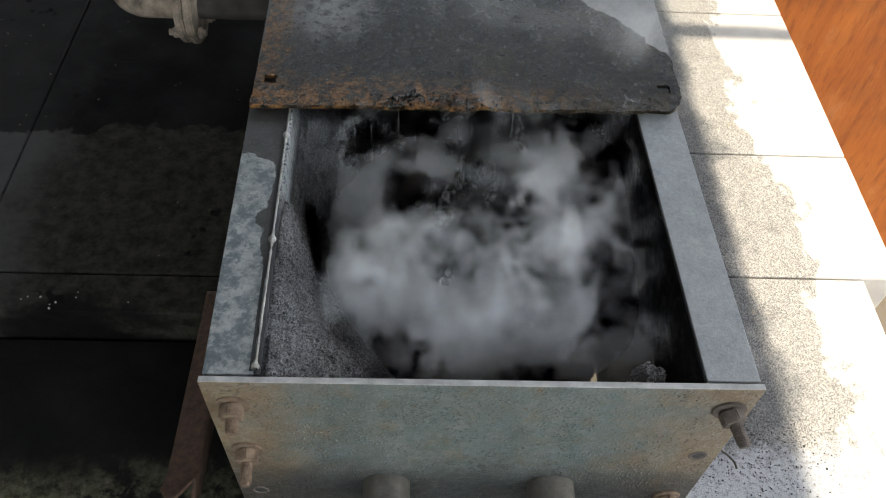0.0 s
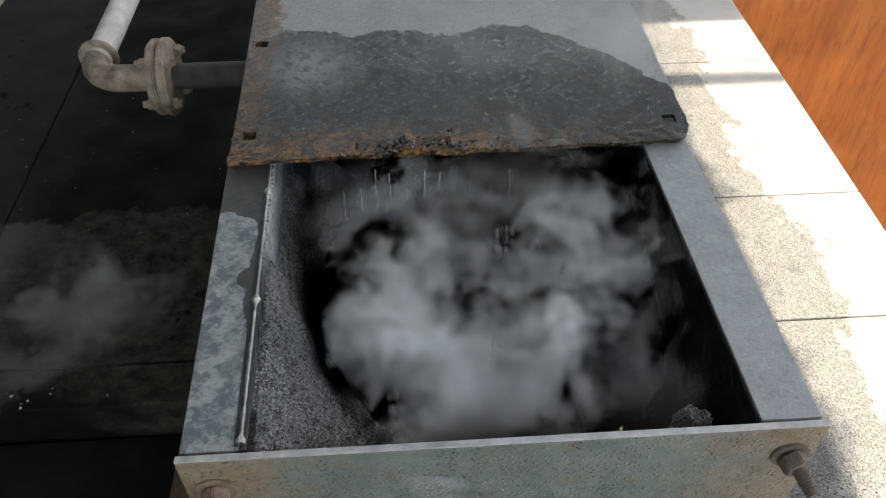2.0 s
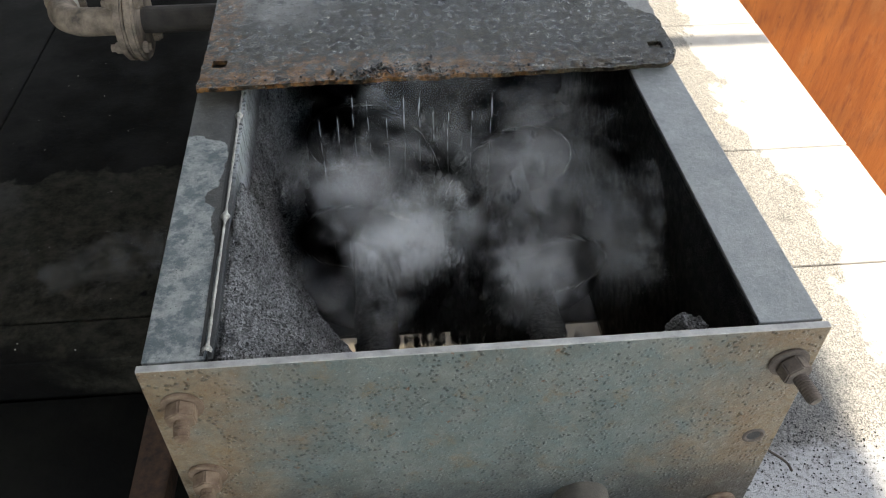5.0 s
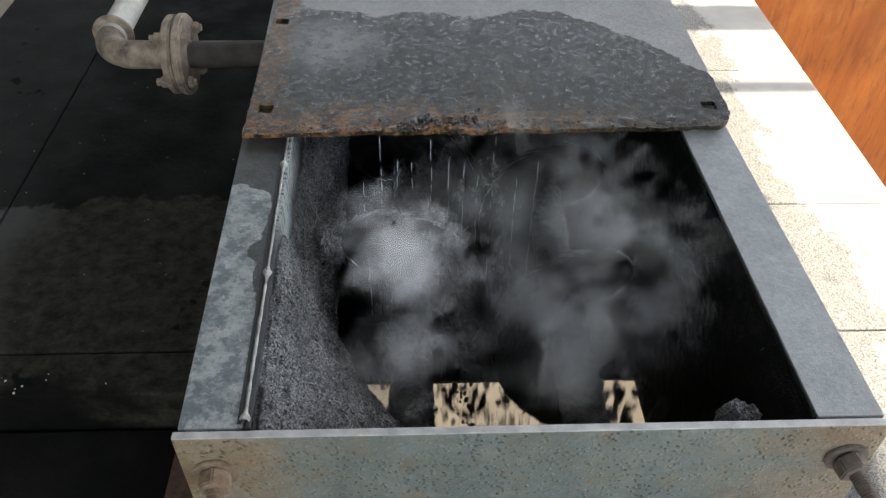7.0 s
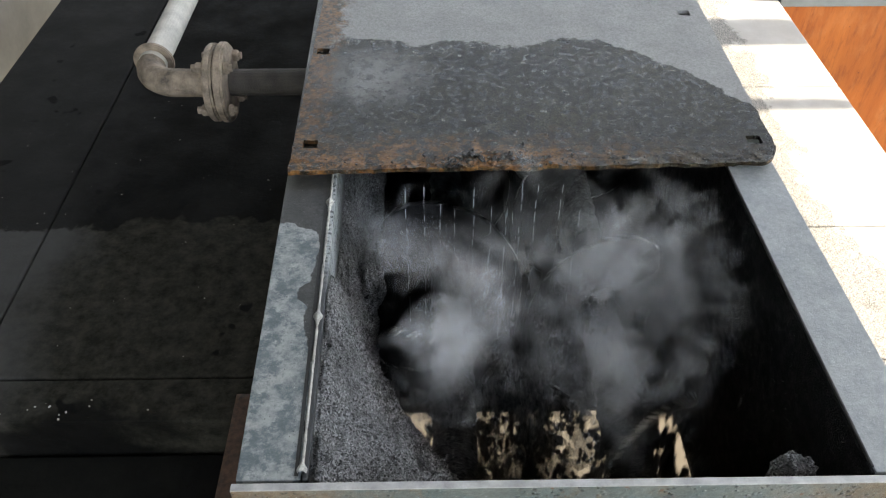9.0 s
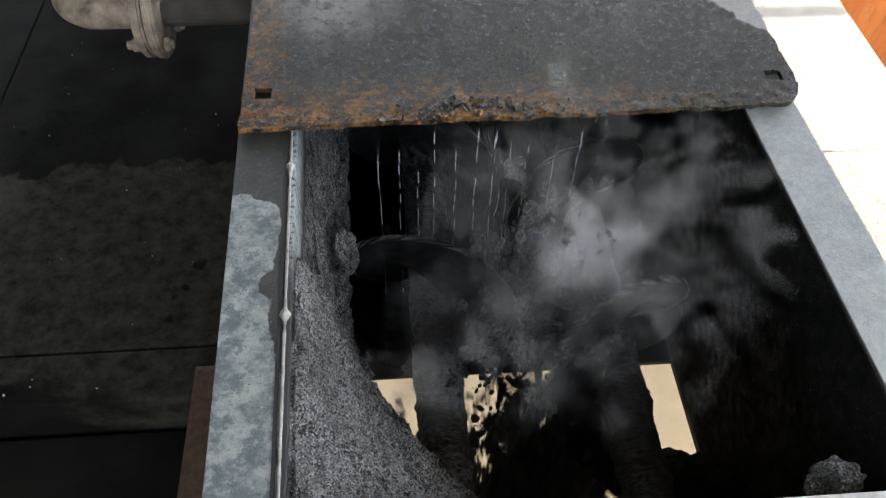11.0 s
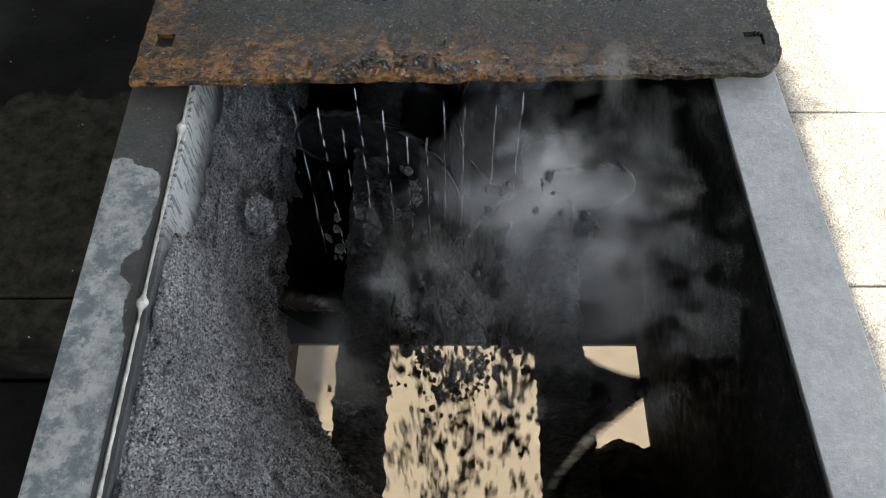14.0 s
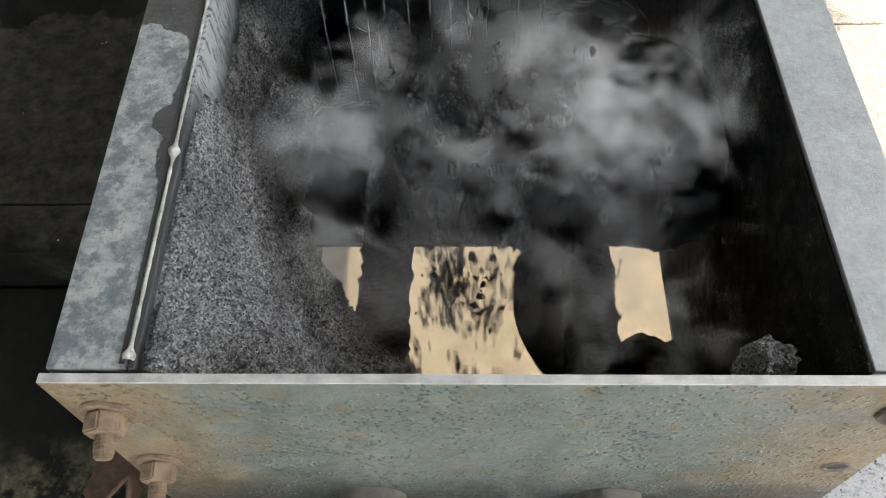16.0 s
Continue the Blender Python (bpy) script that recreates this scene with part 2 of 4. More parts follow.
def concrete_sunny():
    """Pale concrete, gritty grey where ash lies near the trough, blotched with damp, a sky sheen painted on the wet
    front.
    """
    k = Mat("platform_concrete")
    c = k.mix(k.ramp(k.noise(7, 8, 0.65), (0.3, 0), (0.7, 1)), (0.44, 0.41, 0.37), (0.58, 0.56, 0.52))
    grit = k.ramp(k.cells(520, "Color"), (0.2, (0.07, 0.068, 0.062)), (0.8, (0.40, 0.375, 0.33)))
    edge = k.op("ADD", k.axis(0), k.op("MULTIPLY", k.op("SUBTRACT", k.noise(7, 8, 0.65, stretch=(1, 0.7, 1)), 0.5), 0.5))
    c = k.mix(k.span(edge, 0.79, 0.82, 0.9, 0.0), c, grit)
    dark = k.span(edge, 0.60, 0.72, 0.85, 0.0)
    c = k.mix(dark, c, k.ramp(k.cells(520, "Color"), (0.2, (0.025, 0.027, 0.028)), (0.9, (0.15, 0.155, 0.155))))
    # wet front patch: smoother, its reflection of the sky painted as paler grey
    wet_sheen = k.op("MULTIPLY", k.span(k.op("ADD", k.axis(1), k.op("MULTIPLY", k.op("SUBTRACT", k.noise(30, 8, 0.8), 0.5), 0.22)), 0.10, 0.16, 1.0, 0.0), k.ramp(k.noise(110, 6, 0.8), (0.38, 0.15), (0.5, 1)))
    c = k.mix(k.op("MULTIPLY", wet_sheen, 0.85), c, (0.36, 0.37, 0.38))
    rust = k.ramp(k.noise(13, 3, 0.5, offset=(3.3, 1.2, 0)), (0.72, 0), (0.78, 1))
    c = k.mix(k.op("MULTIPLY", rust, 0.5), c, (0.35, 0.24, 0.10))
    n = k.bump(k.cells(520), 0.4, 0.002)
    return k.done(c, k.op("SUBTRACT", k.span(k.noise(9), 0.3, 0.7, 0.5, 0.8), k.op("MULTIPLY", wet_sheen, 0.25)), k.bump(k.noise(40, 7, 0.7), 0.3, 0.005, n))


def concrete_shaded():
    """Concrete with its shade in the near-black base, with paler damp fields and a scatter of grit."""
    k = Mat("shaded_concrete")
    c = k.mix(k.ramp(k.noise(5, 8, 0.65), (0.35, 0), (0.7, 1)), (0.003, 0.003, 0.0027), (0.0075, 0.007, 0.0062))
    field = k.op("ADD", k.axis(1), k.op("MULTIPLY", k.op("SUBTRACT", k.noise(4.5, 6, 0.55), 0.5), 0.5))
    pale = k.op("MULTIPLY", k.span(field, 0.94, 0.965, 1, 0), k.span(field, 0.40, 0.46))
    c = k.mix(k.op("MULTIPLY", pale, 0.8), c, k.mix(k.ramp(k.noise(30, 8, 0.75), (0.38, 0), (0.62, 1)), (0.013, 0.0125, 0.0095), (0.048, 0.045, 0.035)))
    far = k.op("ADD", k.axis(0), k.op("MULTIPLY", k.noise(6, 6), 0.35))
    c = k.mix(k.op("MULTIPLY", k.span(far, -0.92, -0.72, 0.85, 0), k.op("MAXIMUM", pale, 0.25)), c, (0.075, 0.075, 0.072))
    c = k.mix(k.ramp(k.noise(340, 3), (0.70, 0), (0.75, 0.8)), c, (0.12, 0.12, 0.115))
    c = k.mix(k.ramp(k.noise(6, 3, offset=(5, 2, 0)), (0.64, 0), (0.66, 0.9)), c, (0.003, 0.003, 0.003))
    n = k.bump(k.noise(60, 7, 0.7), 0.35, 0.004)
    return k.done(c, k.span(k.noise(8), 0.3, 0.7, 0.7, 0.95), n, shine=0.08)


def concrete_mossy():
    k = Mat("mossy_concrete")
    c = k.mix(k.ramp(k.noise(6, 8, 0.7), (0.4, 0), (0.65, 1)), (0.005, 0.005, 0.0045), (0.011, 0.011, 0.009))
    moss = k.op("MULTIPLY", k.ramp(k.noise(14, 8, 0.75), (0.42, 0), (0.55, 1)), k.span(k.op("ADD", k.axis(1), k.op("MULTIPLY", k.noise(8), 0.15)), 0.12, 0.24, 1, 0))
    c = k.mix(moss, c, k.mix(k.ramp(k.noise(50), (0.4, 0), (0.6, 1)), (0.05, 0.05, 0.028), (0.11, 0.105, 0.07)))
    return k.done(c, 0.9, k.bump(k.noise(40, 7), 0.5, 0.006), shine=0.12)


def ground_material():
    k = Mat("beige_ground")
    c = k.mix(k.ramp(k.noise(2.2, 7, 0.6), (0.3, 0), (0.7, 1)), (0.098, 0.083, 0.060), (0.130, 0.112, 0.084))
    c = k.mix(k.ramp(k.noise(11, 5, 0.6), (0.60, 0), (0.72, 0.6)), c, (0.08, 0.066, 0.05))
    return k.done(c, 0.85, k.bump(k.noise(14, 6), 0.3, 0.01))


def orange_material():
    k = Mat("orange_wall")
    streak = k.noise(9, 7, 0.65, stretch=(1.0, 1.0, 0.12))
    c = k.mix(k.ramp(streak, (0.3, 0), (0.7, 1)), (0.36, 0.085, 0.012), (0.58, 0.165, 0.028))
    c = k.mix(k.ramp(k.noise(4, 6, 0.6), (0.5, 0), (0.75, 0.5)), c, (0.30, 0.10, 0.03))
    runs = k.ramp(k.noise(30, 8, 0.75, stretch=(1.0, 1.0, 0.18), offset=(2, 2, 2)), (0.50, 0), (0.64, 1))
    c = k.mix(k.op("MULTIPLY", runs, 0.6), c, (0.20, 0.045, 0.012))
    pale = k.ramp(k.noise(6, 7, 0.7, stretch=(1, 1, 0.5), offset=(5, 1, 0)), (0.54, 0), (0.68, 1))
    c = k.mix(k.op("MULTIPLY", pale, 0.4), c, (0.66, 0.26, 0.09))
    c = k.mix(k.ramp(k.noise(70, 3), (0.68, 0), (0.72, 0.8)), c, (0.09, 0.03, 0.015))
    return k.done(c, 0.5, k.bump(k.noise(40, 6, 0.7, stretch=(1, 1, 0.2)), 0.25, 0.006))


def plain(name, color, rough=0.6, metal=0.0, vary=0.25, scale=25, bump=0.3):
    k = Mat(name, rough, metal)
    dark = tuple(c * (1 - vary) for c in color)
    lite = tuple(min(1, c * (1 + vary)) for c in color)
    c = k.mix(k.ramp(k.noise(scale, 7, 0.7), (0.3, 0), (0.7, 1)), dark, lite)
    return k.done(c, k.span(k.noise(scale * 2), 0.3, 0.7, max(0.05, rough - 0.12), min(1, rough + 0.12)), k.bump(k.noise(scale * 6, 6, 0.7), bump, 0.003))


def steam_material(name, density):
    """Thin water vapour: billows and strands, clear between them, fading out to nothing at its rim."""
    k = Mat(name)
    t = k.t
    t.nodes.remove(k.b)
    info = t.nodes.new("ShaderNodeObjectInfo")
    shift = t.nodes.new("ShaderNodeCombineXYZ")
    for q, f in enumerate((37.0, 61.0, 23.0)):
        t.links.new(k.op("MULTIPLY", info.outputs["Random"], f), shift.inputs[q])

    def vec(kind, a, b):
        n = t.nodes.new("ShaderNodeVectorMath")
        n.operation = kind
        for q, v in enumerate((a, b)):
            if isinstance(v, tuple):
                n.inputs[q].default_value = v
            else:
                t.links.new(v, n.inputs[q])
        return n.outputs[0]

    def curls(at, scale, detail, rough):
        n = t.nodes.new("ShaderNodeTexNoise")
        for key, v in (("Scale", scale), ("Detail", detail), ("Roughness", rough)):
            n.inputs[key].default_value = v
        t.links.new(at, n.inputs["Vector"])
        return n.outputs

    place = vec("ADD", k.geo.outputs["Object"], shift.outputs[0])
    warp = curls(place, 6.0, 3, 0.5)[1]
    bent = vec("ADD", place, vec("MULTIPLY", vec("SUBTRACT", warp, (0.5, 0.5, 0.5)), (0.26, 0.26, 0.26)))
    warp = curls(bent, 17.0, 2, 0.5)[1]
    bent = vec("ADD", bent, vec("MULTIPLY", vec("SUBTRACT", warp, (0.5, 0.5, 0.5)), (0.05, 0.05, 0.05)))
    n1 = curls(bent, 10.0, 6, 0.53)[0]
    uv = t.nodes.new("ShaderNodeSeparateXYZ")
    t.links.new(k.geo.outputs["UV"], uv.inputs[0])
    u = k.op("SUBTRACT", uv.outputs[0], 0.5)
    v = k.op("SUBTRACT", uv.outputs[1], 0.5)
    r = k.op("SQRT", k.op("ADD", k.op("MULTIPLY", u, u), k.op("MULTIPLY", v, v)))
    worn = k.op("MULTIPLY", k.op("POWER", k.op("MULTIPLY", r, 2.1), 2.0), 0.34)
    alpha = k.span(k.op("SUBTRACT", n1, worn), 0.42, 0.66, 0.0, density)
    alpha = k.op("MULTIPLY", alpha, k.span(r, 0.34, 0.485, 1.0, 0.0))
    clear = t.nodes.new("ShaderNodeBsdfTransparent")
    d = t.nodes.new("ShaderNodeBsdfDiffuse")
    d.inputs[0].default_value = (0.86, 0.88, 0.88, 1)
    tr = t.nodes.new("ShaderNodeBsdfTranslucent")
    tr.inputs[0].default_value = (0.86, 0.88, 0.88, 1)
    body = t.nodes.new("ShaderNodeMixShader")
    body.inputs[0].default_value = 0.4
    t.links.new(d.outputs[0], body.inputs[1])
    t.links.new(tr.outputs[0], body.inputs[2])
    mx = t.nodes.new("ShaderNodeMixShader")
    t.links.new(alpha, mx.inputs[0])
    t.links.new(clear.outputs[0], mx.inputs[1])
    t.links.new(body.outputs[0], mx.inputs[2])
    t.links.new(mx.outputs[0], t.nodes["Material Output"].inputs[0])
    return k.m


ASH = ash_material("damp_ash", (0.032, 0.0325, 0.033), (0.25, 0.254, 0.257))
ASH_WET = ash_material("wet_ash", (0.005, 0.005, 0.0055), (0.026, 0.027, 0.028), 0.4, 0.35)
ASH_FALL = ash_material("flying_ash", (0.010, 0.010, 0.0105), (0.09, 0.091, 0.093), 0.4, 0.4)
# ash with the shade inside the trough put into its near-black colour
ASH_BLACK = ash_material("shaded_ash", (0.003, 0.003, 0.003), (0.010, 0.010, 0.0105), 0.6, 0.15)
ASH_SHAFT = ash_material("caked_ash", (0.010, 0.010, 0.011), (0.12, 0.122, 0.125), 0.4, 0.4)
PLATE = steel_plate_material()
FLANGE_L = flange_material("flange_scale", True)
FLANGE_R = flange_material("flange_grey", False)
COVER = cover_material()
RUST = rust_material()
RUST_PALE = rust_material("rusty_bolt", (0.10, 0.062, 0.04), (0.25, 0.185, 0.13))
RUST_DARK = rust_material("dark_bolt", (0.05, 0.042, 0.036), (0.15, 0.12, 0.10))
BRIGHT = plain("worn_bright_steel", (0.52, 0.52, 0.51), 0.24, 1.0, 0.5, 45)
SAWN = plain("sawn_plate_edge", (0.40, 0.40, 0.39), 0.5, 0.3, 0.35, 45)
TAR = plain("glossy_tar", (0.02, 0.02, 0.019), 0.25, 0.0, 0.5, 80, 0.6)
WELD = plain("weld_bead", (0.33, 0.33, 0.31), 0.4, 0.5, 0.6, 90, 0.7)
BLACK = plain("soot_black_steel", (0.03, 0.03, 0.03), 0.65, 0.0, 0.5, 18, 0.5)
SLAB = concrete_sunny()
SHADED_FLOOR = concrete_shaded()
MOSS = concrete_mossy()
GROUND_M = ground_material()
ORANGE = orange_material()
LEDGE = plain("grey_ledge", (0.20, 0.215, 0.215), 0.6, 0.0, 0.2, 8)
PIPE_WHITE = plain("chalky_white_pipe", (0.52, 0.50, 0.45), 0.7, 0.0, 0.3, 22, 0.4)
PIPE_RUST = plain("dusty_rusted_pipe", (0.235, 0.19, 0.145), 0.8, 0.0, 0.7, 34, 0.8)
PIPE_SOOT = plain("sooty_pipe", (0.045, 0.04, 0.034), 0.8, 0.0, 0.6, 40, 0.6)
PIPE_DULL = plain("greasy_brown_steel", (0.10, 0.092, 0.078), 0.5, 0.0, 0.6, 50, 0.6)
ROOF_M = plain("roof_sheet", (0.30, 0.31, 0.31), 0.6, 0.0, 0.2, 3)
JOINT = plain("joint_dirt", (0.06, 0.055, 0.05), 0.9, 0.0, 0.3, 40)
WATER = Mat("water", 0.05).done((0.9, 0.93, 0.95), 0.08)
WATER.node_tree.nodes["Principled BSDF"].inputs["Transmission Weight"].default_value = 0.7
STEAM = steam_material("vapour", 0.27)
STEAM_THIN = steam_material("thin_vapour", 0.11)


def dripped_material():
    """Pale scoured steel with dark runs."""
    k = Mat("scoured_steel")
    runs = k.ramp(k.noise(150, 4, 0.65, stretch=(1, 1, 0.22)), (0.51, 0), (0.57, 0.9))
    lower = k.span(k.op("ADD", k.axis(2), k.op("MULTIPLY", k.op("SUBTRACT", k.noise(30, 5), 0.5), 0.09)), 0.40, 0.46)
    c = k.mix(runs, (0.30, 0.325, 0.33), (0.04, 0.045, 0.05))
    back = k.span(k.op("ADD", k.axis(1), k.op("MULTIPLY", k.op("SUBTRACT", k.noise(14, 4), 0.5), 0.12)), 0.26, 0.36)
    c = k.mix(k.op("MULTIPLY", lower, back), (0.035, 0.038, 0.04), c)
    return k.done(c, 0.45, k.bump(k.noise(150, 6, 0.7), 0.4, 0.003), 0.15)


DRIPPED = dripped_material()

# ---- mesh helpers ----


def mesh_of(name, bm, material, smooth=False):
    me = bpy.data.meshes.new(name)
    bmesh.ops.recalc_face_normals(bm, faces=bm.faces)
    bm.to_mesh(me)
    bm.free()
    me.materials.append(material)
    if smooth:
        me.polygons.foreach_set("use_smooth", [True] * len(me.polygons))
    return me


def part(name, bm, material, parent=None, label="", smooth=False):
    ob = new(name, mesh_of(name, bm, material, smooth))
    if parent is not None:
        ob.parent = parent
    if label:
        tagged(ob, label)
    return ob


def box(x0, x1, y0, y1, z0, z1, bevel=0.0, seg=2, bm=None):
    bm = bm or bmesh.new()
    made = bmesh.ops.create_cube(bm, size=1, matrix=Matrix.Translation(((x0 + x1) / 2, (y0 + y1) / 2, (z0 + z1) / 2)) @ Matrix.Diagonal((x1 - x0, y1 - y0, z1 - z0, 1)))
    if bevel:
        es = {e for v in made["verts"] for e in v.link_edges}
        bmesh.ops.bevel(bm, geom=list(es), offset=bevel, segments=seg, affect="EDGES", profile=0.5)
    return bm


def rod(a, b, r, seg=20, bm=None, r2=None, bevel=0.0):
    bm = bm or bmesh.new()
    a, b = Vector(a), Vector(b)
    m = Matrix.Translation((a + b) / 2) @ (b - a).to_track_quat("Z", "Y").to_matrix().to_4x4()
    made = bmesh.ops.create_cone(bm, cap_ends=True, segments=seg, radius1=r, radius2=r if r2 is None else r2, depth=(b - a).length, matrix=m)
    if bevel:
        es = {e for v in made["verts"] for e in v.link_edges if len(e.link_faces) == 2 and e.calc_face_angle(0) > 1}
        bmesh.ops.bevel(bm, geom=list(es), offset=bevel, segments=2, affect="EDGES")
    return bm


def grid(fn, nu, nv, bm=None, uv=False, wrap=False):
    """A sheet of nu x nv quads through fn(u, v), u and v from 0 to 1."""
    bm = bm or bmesh.new()
    rows = [[bm.verts.new(fn(i / nu, j / nv)) for j in range(nv + 1)] for i in range(nu + 1)]
    lay = bm.loops.layers.uv.verify() if uv else None
    for i in range(nu):
        for j in range(nv):
            f = bm.faces.new((rows[i][j], rows[i + 1][j], rows[i + 1][j + 1], rows[i][j + 1]))
            f.smooth = True
            if uv:
                for lp, (a, b) in zip(f.loops, ((i, j), (i + 1, j), (i + 1, j + 1), (i, j + 1))):
                    lp[lay].uv = (a / nu, b / nv)
    return bm


def thing(name, label, category, group="", kind="", at=(0, 0, 0)):
    ob = new(name)
    ob.empty_display_size = 0.05
    ob.location = at
    return tagged(ob, label, category, group, kind)


def fbm(p, scale, octaves=4):
    return noise.fractal(Vector(p) * scale, 0.9, 2.0, octaves)


def lerp_table(table, x):
    return float(np.interp(x, [a for a, _ in table], [b for _, b in table]))


# ---- the platform, the ground, the far wall, the roof ----
def slab_piece(name, x0, x1, y0, y1, z0, z1, material, label, bevel=0.006):
    return tagged(part(name, box(x0, x1, y0, y1, z0, z1, bevel), material), label, "floor", kind="structure")


HOLE = (-0.285, 0.285, 0.03, 0.43)      # outlet in the platform under the screws

ground = tagged(part("ground", grid(lambda u, v: (-60 + 120 * u, -60 + 120 * v, GROUND + 0.02 * fbm((u * 120, v * 120, 0), 0.4)), 60, 60), GROUND_M), "pale beige concrete ground below the platform", "ground", kind="structure")

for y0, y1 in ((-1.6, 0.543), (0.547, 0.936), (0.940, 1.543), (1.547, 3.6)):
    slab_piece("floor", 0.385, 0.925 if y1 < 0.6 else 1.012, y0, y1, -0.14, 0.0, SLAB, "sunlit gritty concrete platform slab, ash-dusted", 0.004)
slab_piece("floor_left_far", -1.42, -1.060, 0.42, 3.6, -0.14, 0.0, SHADED_FLOOR, "dark concrete floor strip, shade in its colour", 0.005)
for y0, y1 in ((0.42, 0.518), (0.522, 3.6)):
    slab_piece("floor_left", -1.056, -0.40, y0, y1, -0.14, 0.0, SHADED_FLOOR, "near-black concrete floor slab, shade in its colour", 0.005)
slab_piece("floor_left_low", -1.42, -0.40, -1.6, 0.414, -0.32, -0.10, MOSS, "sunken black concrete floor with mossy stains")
slab_piece("floor_under_back", -0.398, 0.383, 0.56, 3.6, -0.14, -0.004, SHADED_FLOOR, "concrete floor under the trough, shade in its colour")
slab_piece("floor_under_front", -0.398, 0.383, -1.6, 0.02, -0.14, -0.004, SHADED_FLOOR, "concrete floor before the trough, shade in its colour")
slab_piece("floor_under_side", -0.398, -0.287, 0.022, 0.558, -0.14, -0.004, SHADED_FLOOR, "concrete beside the outlet, shade in its colour")
slab_piece("floor_under_edge", 0.345, 0.383, 0.022, 0.558, -0.14, -0.004, SHADED_FLOOR, "concrete beside the outlet, shade in its colour")

tagged(part("wall_orange", box(1.02, 6.0, 2.10, 2.30, GROUND, -0.02, 0.01), ORANGE), "weathered orange painted wall below a grey ledge", "wall", kind="structure")
tagged(part("ledge", box(1.016, 6.0, 2.075, 2.32, -0.02, 0.9, 0.004), LEDGE), "grey concrete ledge on the orange wall", "ledge", kind="structure")
roof = tagged(part("roof", box(-1.95, 2.69, -1.3, 3.2, 2.6, 2.68), ROOF_M), "grey sheet roof over the platform", "roof", kind="structure")
# unseen stubs, cut to lay two shadow bands across the slab
for y0, y1 in ((1.22, 1.275), (1.58, 1.75)):
    tagged(part("shadow_beam", box(2.69, 3.06, y0, y1, 2.6, 2.72), ROOF_M), "unseen grey beam stub past the eaves, casting a shadow band", "beam", kind="structure")
tagged(part("wall_back_left", box(-1.95, -1.8, -3, 5, GROUND, 2.6), plain("streaked_plaster", (0.17, 0.17, 0.155), 0.8, 0.0, 0.3, 5)), "dull grey plastered wall", "wall", kind="structure")

# ---- the trough ----
SKEW = -0.021       # the trough runs a little askew of its front plate


def skewed(ob):
    for v in ob.data.vertices:
        v.co.x += SKEW * v.co.y
    return ob


trough = thing("mixing_trough", "open steel ash-mixing trough with painted front plate", "trough")
plate = part("front_plate", box(-0.375, 0.375, -0.009, 0.0, 0.05, TOP, 0.0012), PLATE, trough, "grey-green painted plate with rust and baked grime")
part("plate_edge", box(-0.3745, 0.3745, -0.0088, -0.0004, TOP - 0.0005, TOP + 0.0016, 0.0006), SAWN, plate, "bare sawn upper edge")


def fastener(x, z, reach, material, label, tilt=0.0, washer=True):
    """Washer, hexagon nut and a threaded end standing out of the front plate."""
    b = part("bolt", rod((x, -0.010, z), (x + tilt, -0.010 - reach, z - 0.12 * reach), 0.0082, 16, bevel=0.0015), material, plate, label)
    bm = rod((x, -0.009, z), (x, -0.013, z), 0.0235, 26, bevel=0.001)
    part("washer", bm, material, b)
    nut = bmesh.new()
    rod((x, -0.013, z), (x + tilt * 0.3, -0.031, z - 0.001), 0.0182, 6, nut, bevel=0.0018)
    part("nut", nut, material, b)
    bm = bmesh.new()
    for k in range(int((reach - 0.026) / 0.0032)):
        y = -0.034 - 0.0032 * k
        f = (-y - 0.010) / reach
        rod((x + tilt * f, y, z - 0.12 * reach * f), (x + tilt * f, y - 0.0016, z - 0.12 * reach * f), 0.0090, 16, bm)
    part("thread", bm, material, b)


fastener(-0.339, 0.430, 0.041, RUST_PALE, "rusty bolt end with nut and washer", 0.004)
fastener(-0.340, 0.287, 0.054, RUST_PALE, "long rusty bolt end with nut and washer", 0.004)
fastener(0.343, 0.434, 0.052, RUST_DARK, "dark greasy bolt end with nut", 0.012)
fastener(0.338, 0.118, 0.03, RUST_PALE, "rusty bolt head low on the plate")


def ring(x, z, r0, r1, name, material, parent):
    bm = bmesh.new()
    grid(lambda u, v: (x + (r0 + (r1 - r0) * v) * math.cos(u * math.tau), -0.0094 - 0.0016 * math.sin(v * math.pi), z + (r0 + (r1 - r0) * v) * math.sin(u * math.tau)), 24, 4, bm)
    return part(name, bm, material, parent)


for hx, hz in ((0.344, 0.282), (-0.342, 0.128)):
    ring(hx, hz, 0.009, 0.015, "hole_rim", RUST_DARK, plate)
    # the plate isn't cut: a black disc paints the hole's dark depth
    part("bolt_hole", rod((hx, -0.0093, hz), (hx, -0.004, hz), 0.0092, 18), BLACK, plate)

for side, fm, lab in ((-1, FLANGE_L, "blue-grey mill-scale flange with a dark wet tongue"), (1, FLANGE_R, "smooth grey steel flange")):
    x0, x1 = sorted((side * 0.371, side * (0.303 if side < 0 else 0.2985)))
    skewed(part("flange", box(x0, x1, 0.004, 2.6, TOP - 0.007, TOP, 0.001), fm, trough, lab))
    x0, x1 = sorted((side * (0.302 if side < 0 else 0.298), side * (0.296 if side < 0 else 0.293)))
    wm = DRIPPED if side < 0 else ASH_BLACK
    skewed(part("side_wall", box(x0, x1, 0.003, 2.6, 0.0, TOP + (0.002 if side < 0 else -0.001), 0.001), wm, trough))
    x0, x1 = sorted((side * 0.371, side * 0.365))
    skewed(part("flange_lip", box(x0, x1, 0.004, 2.6, TOP - 0.075, TOP - 0.0075, 0.001), fm, trough))

# weld along the inner edge: a bead with blobs where the welder stopped
bm = bmesh.new()


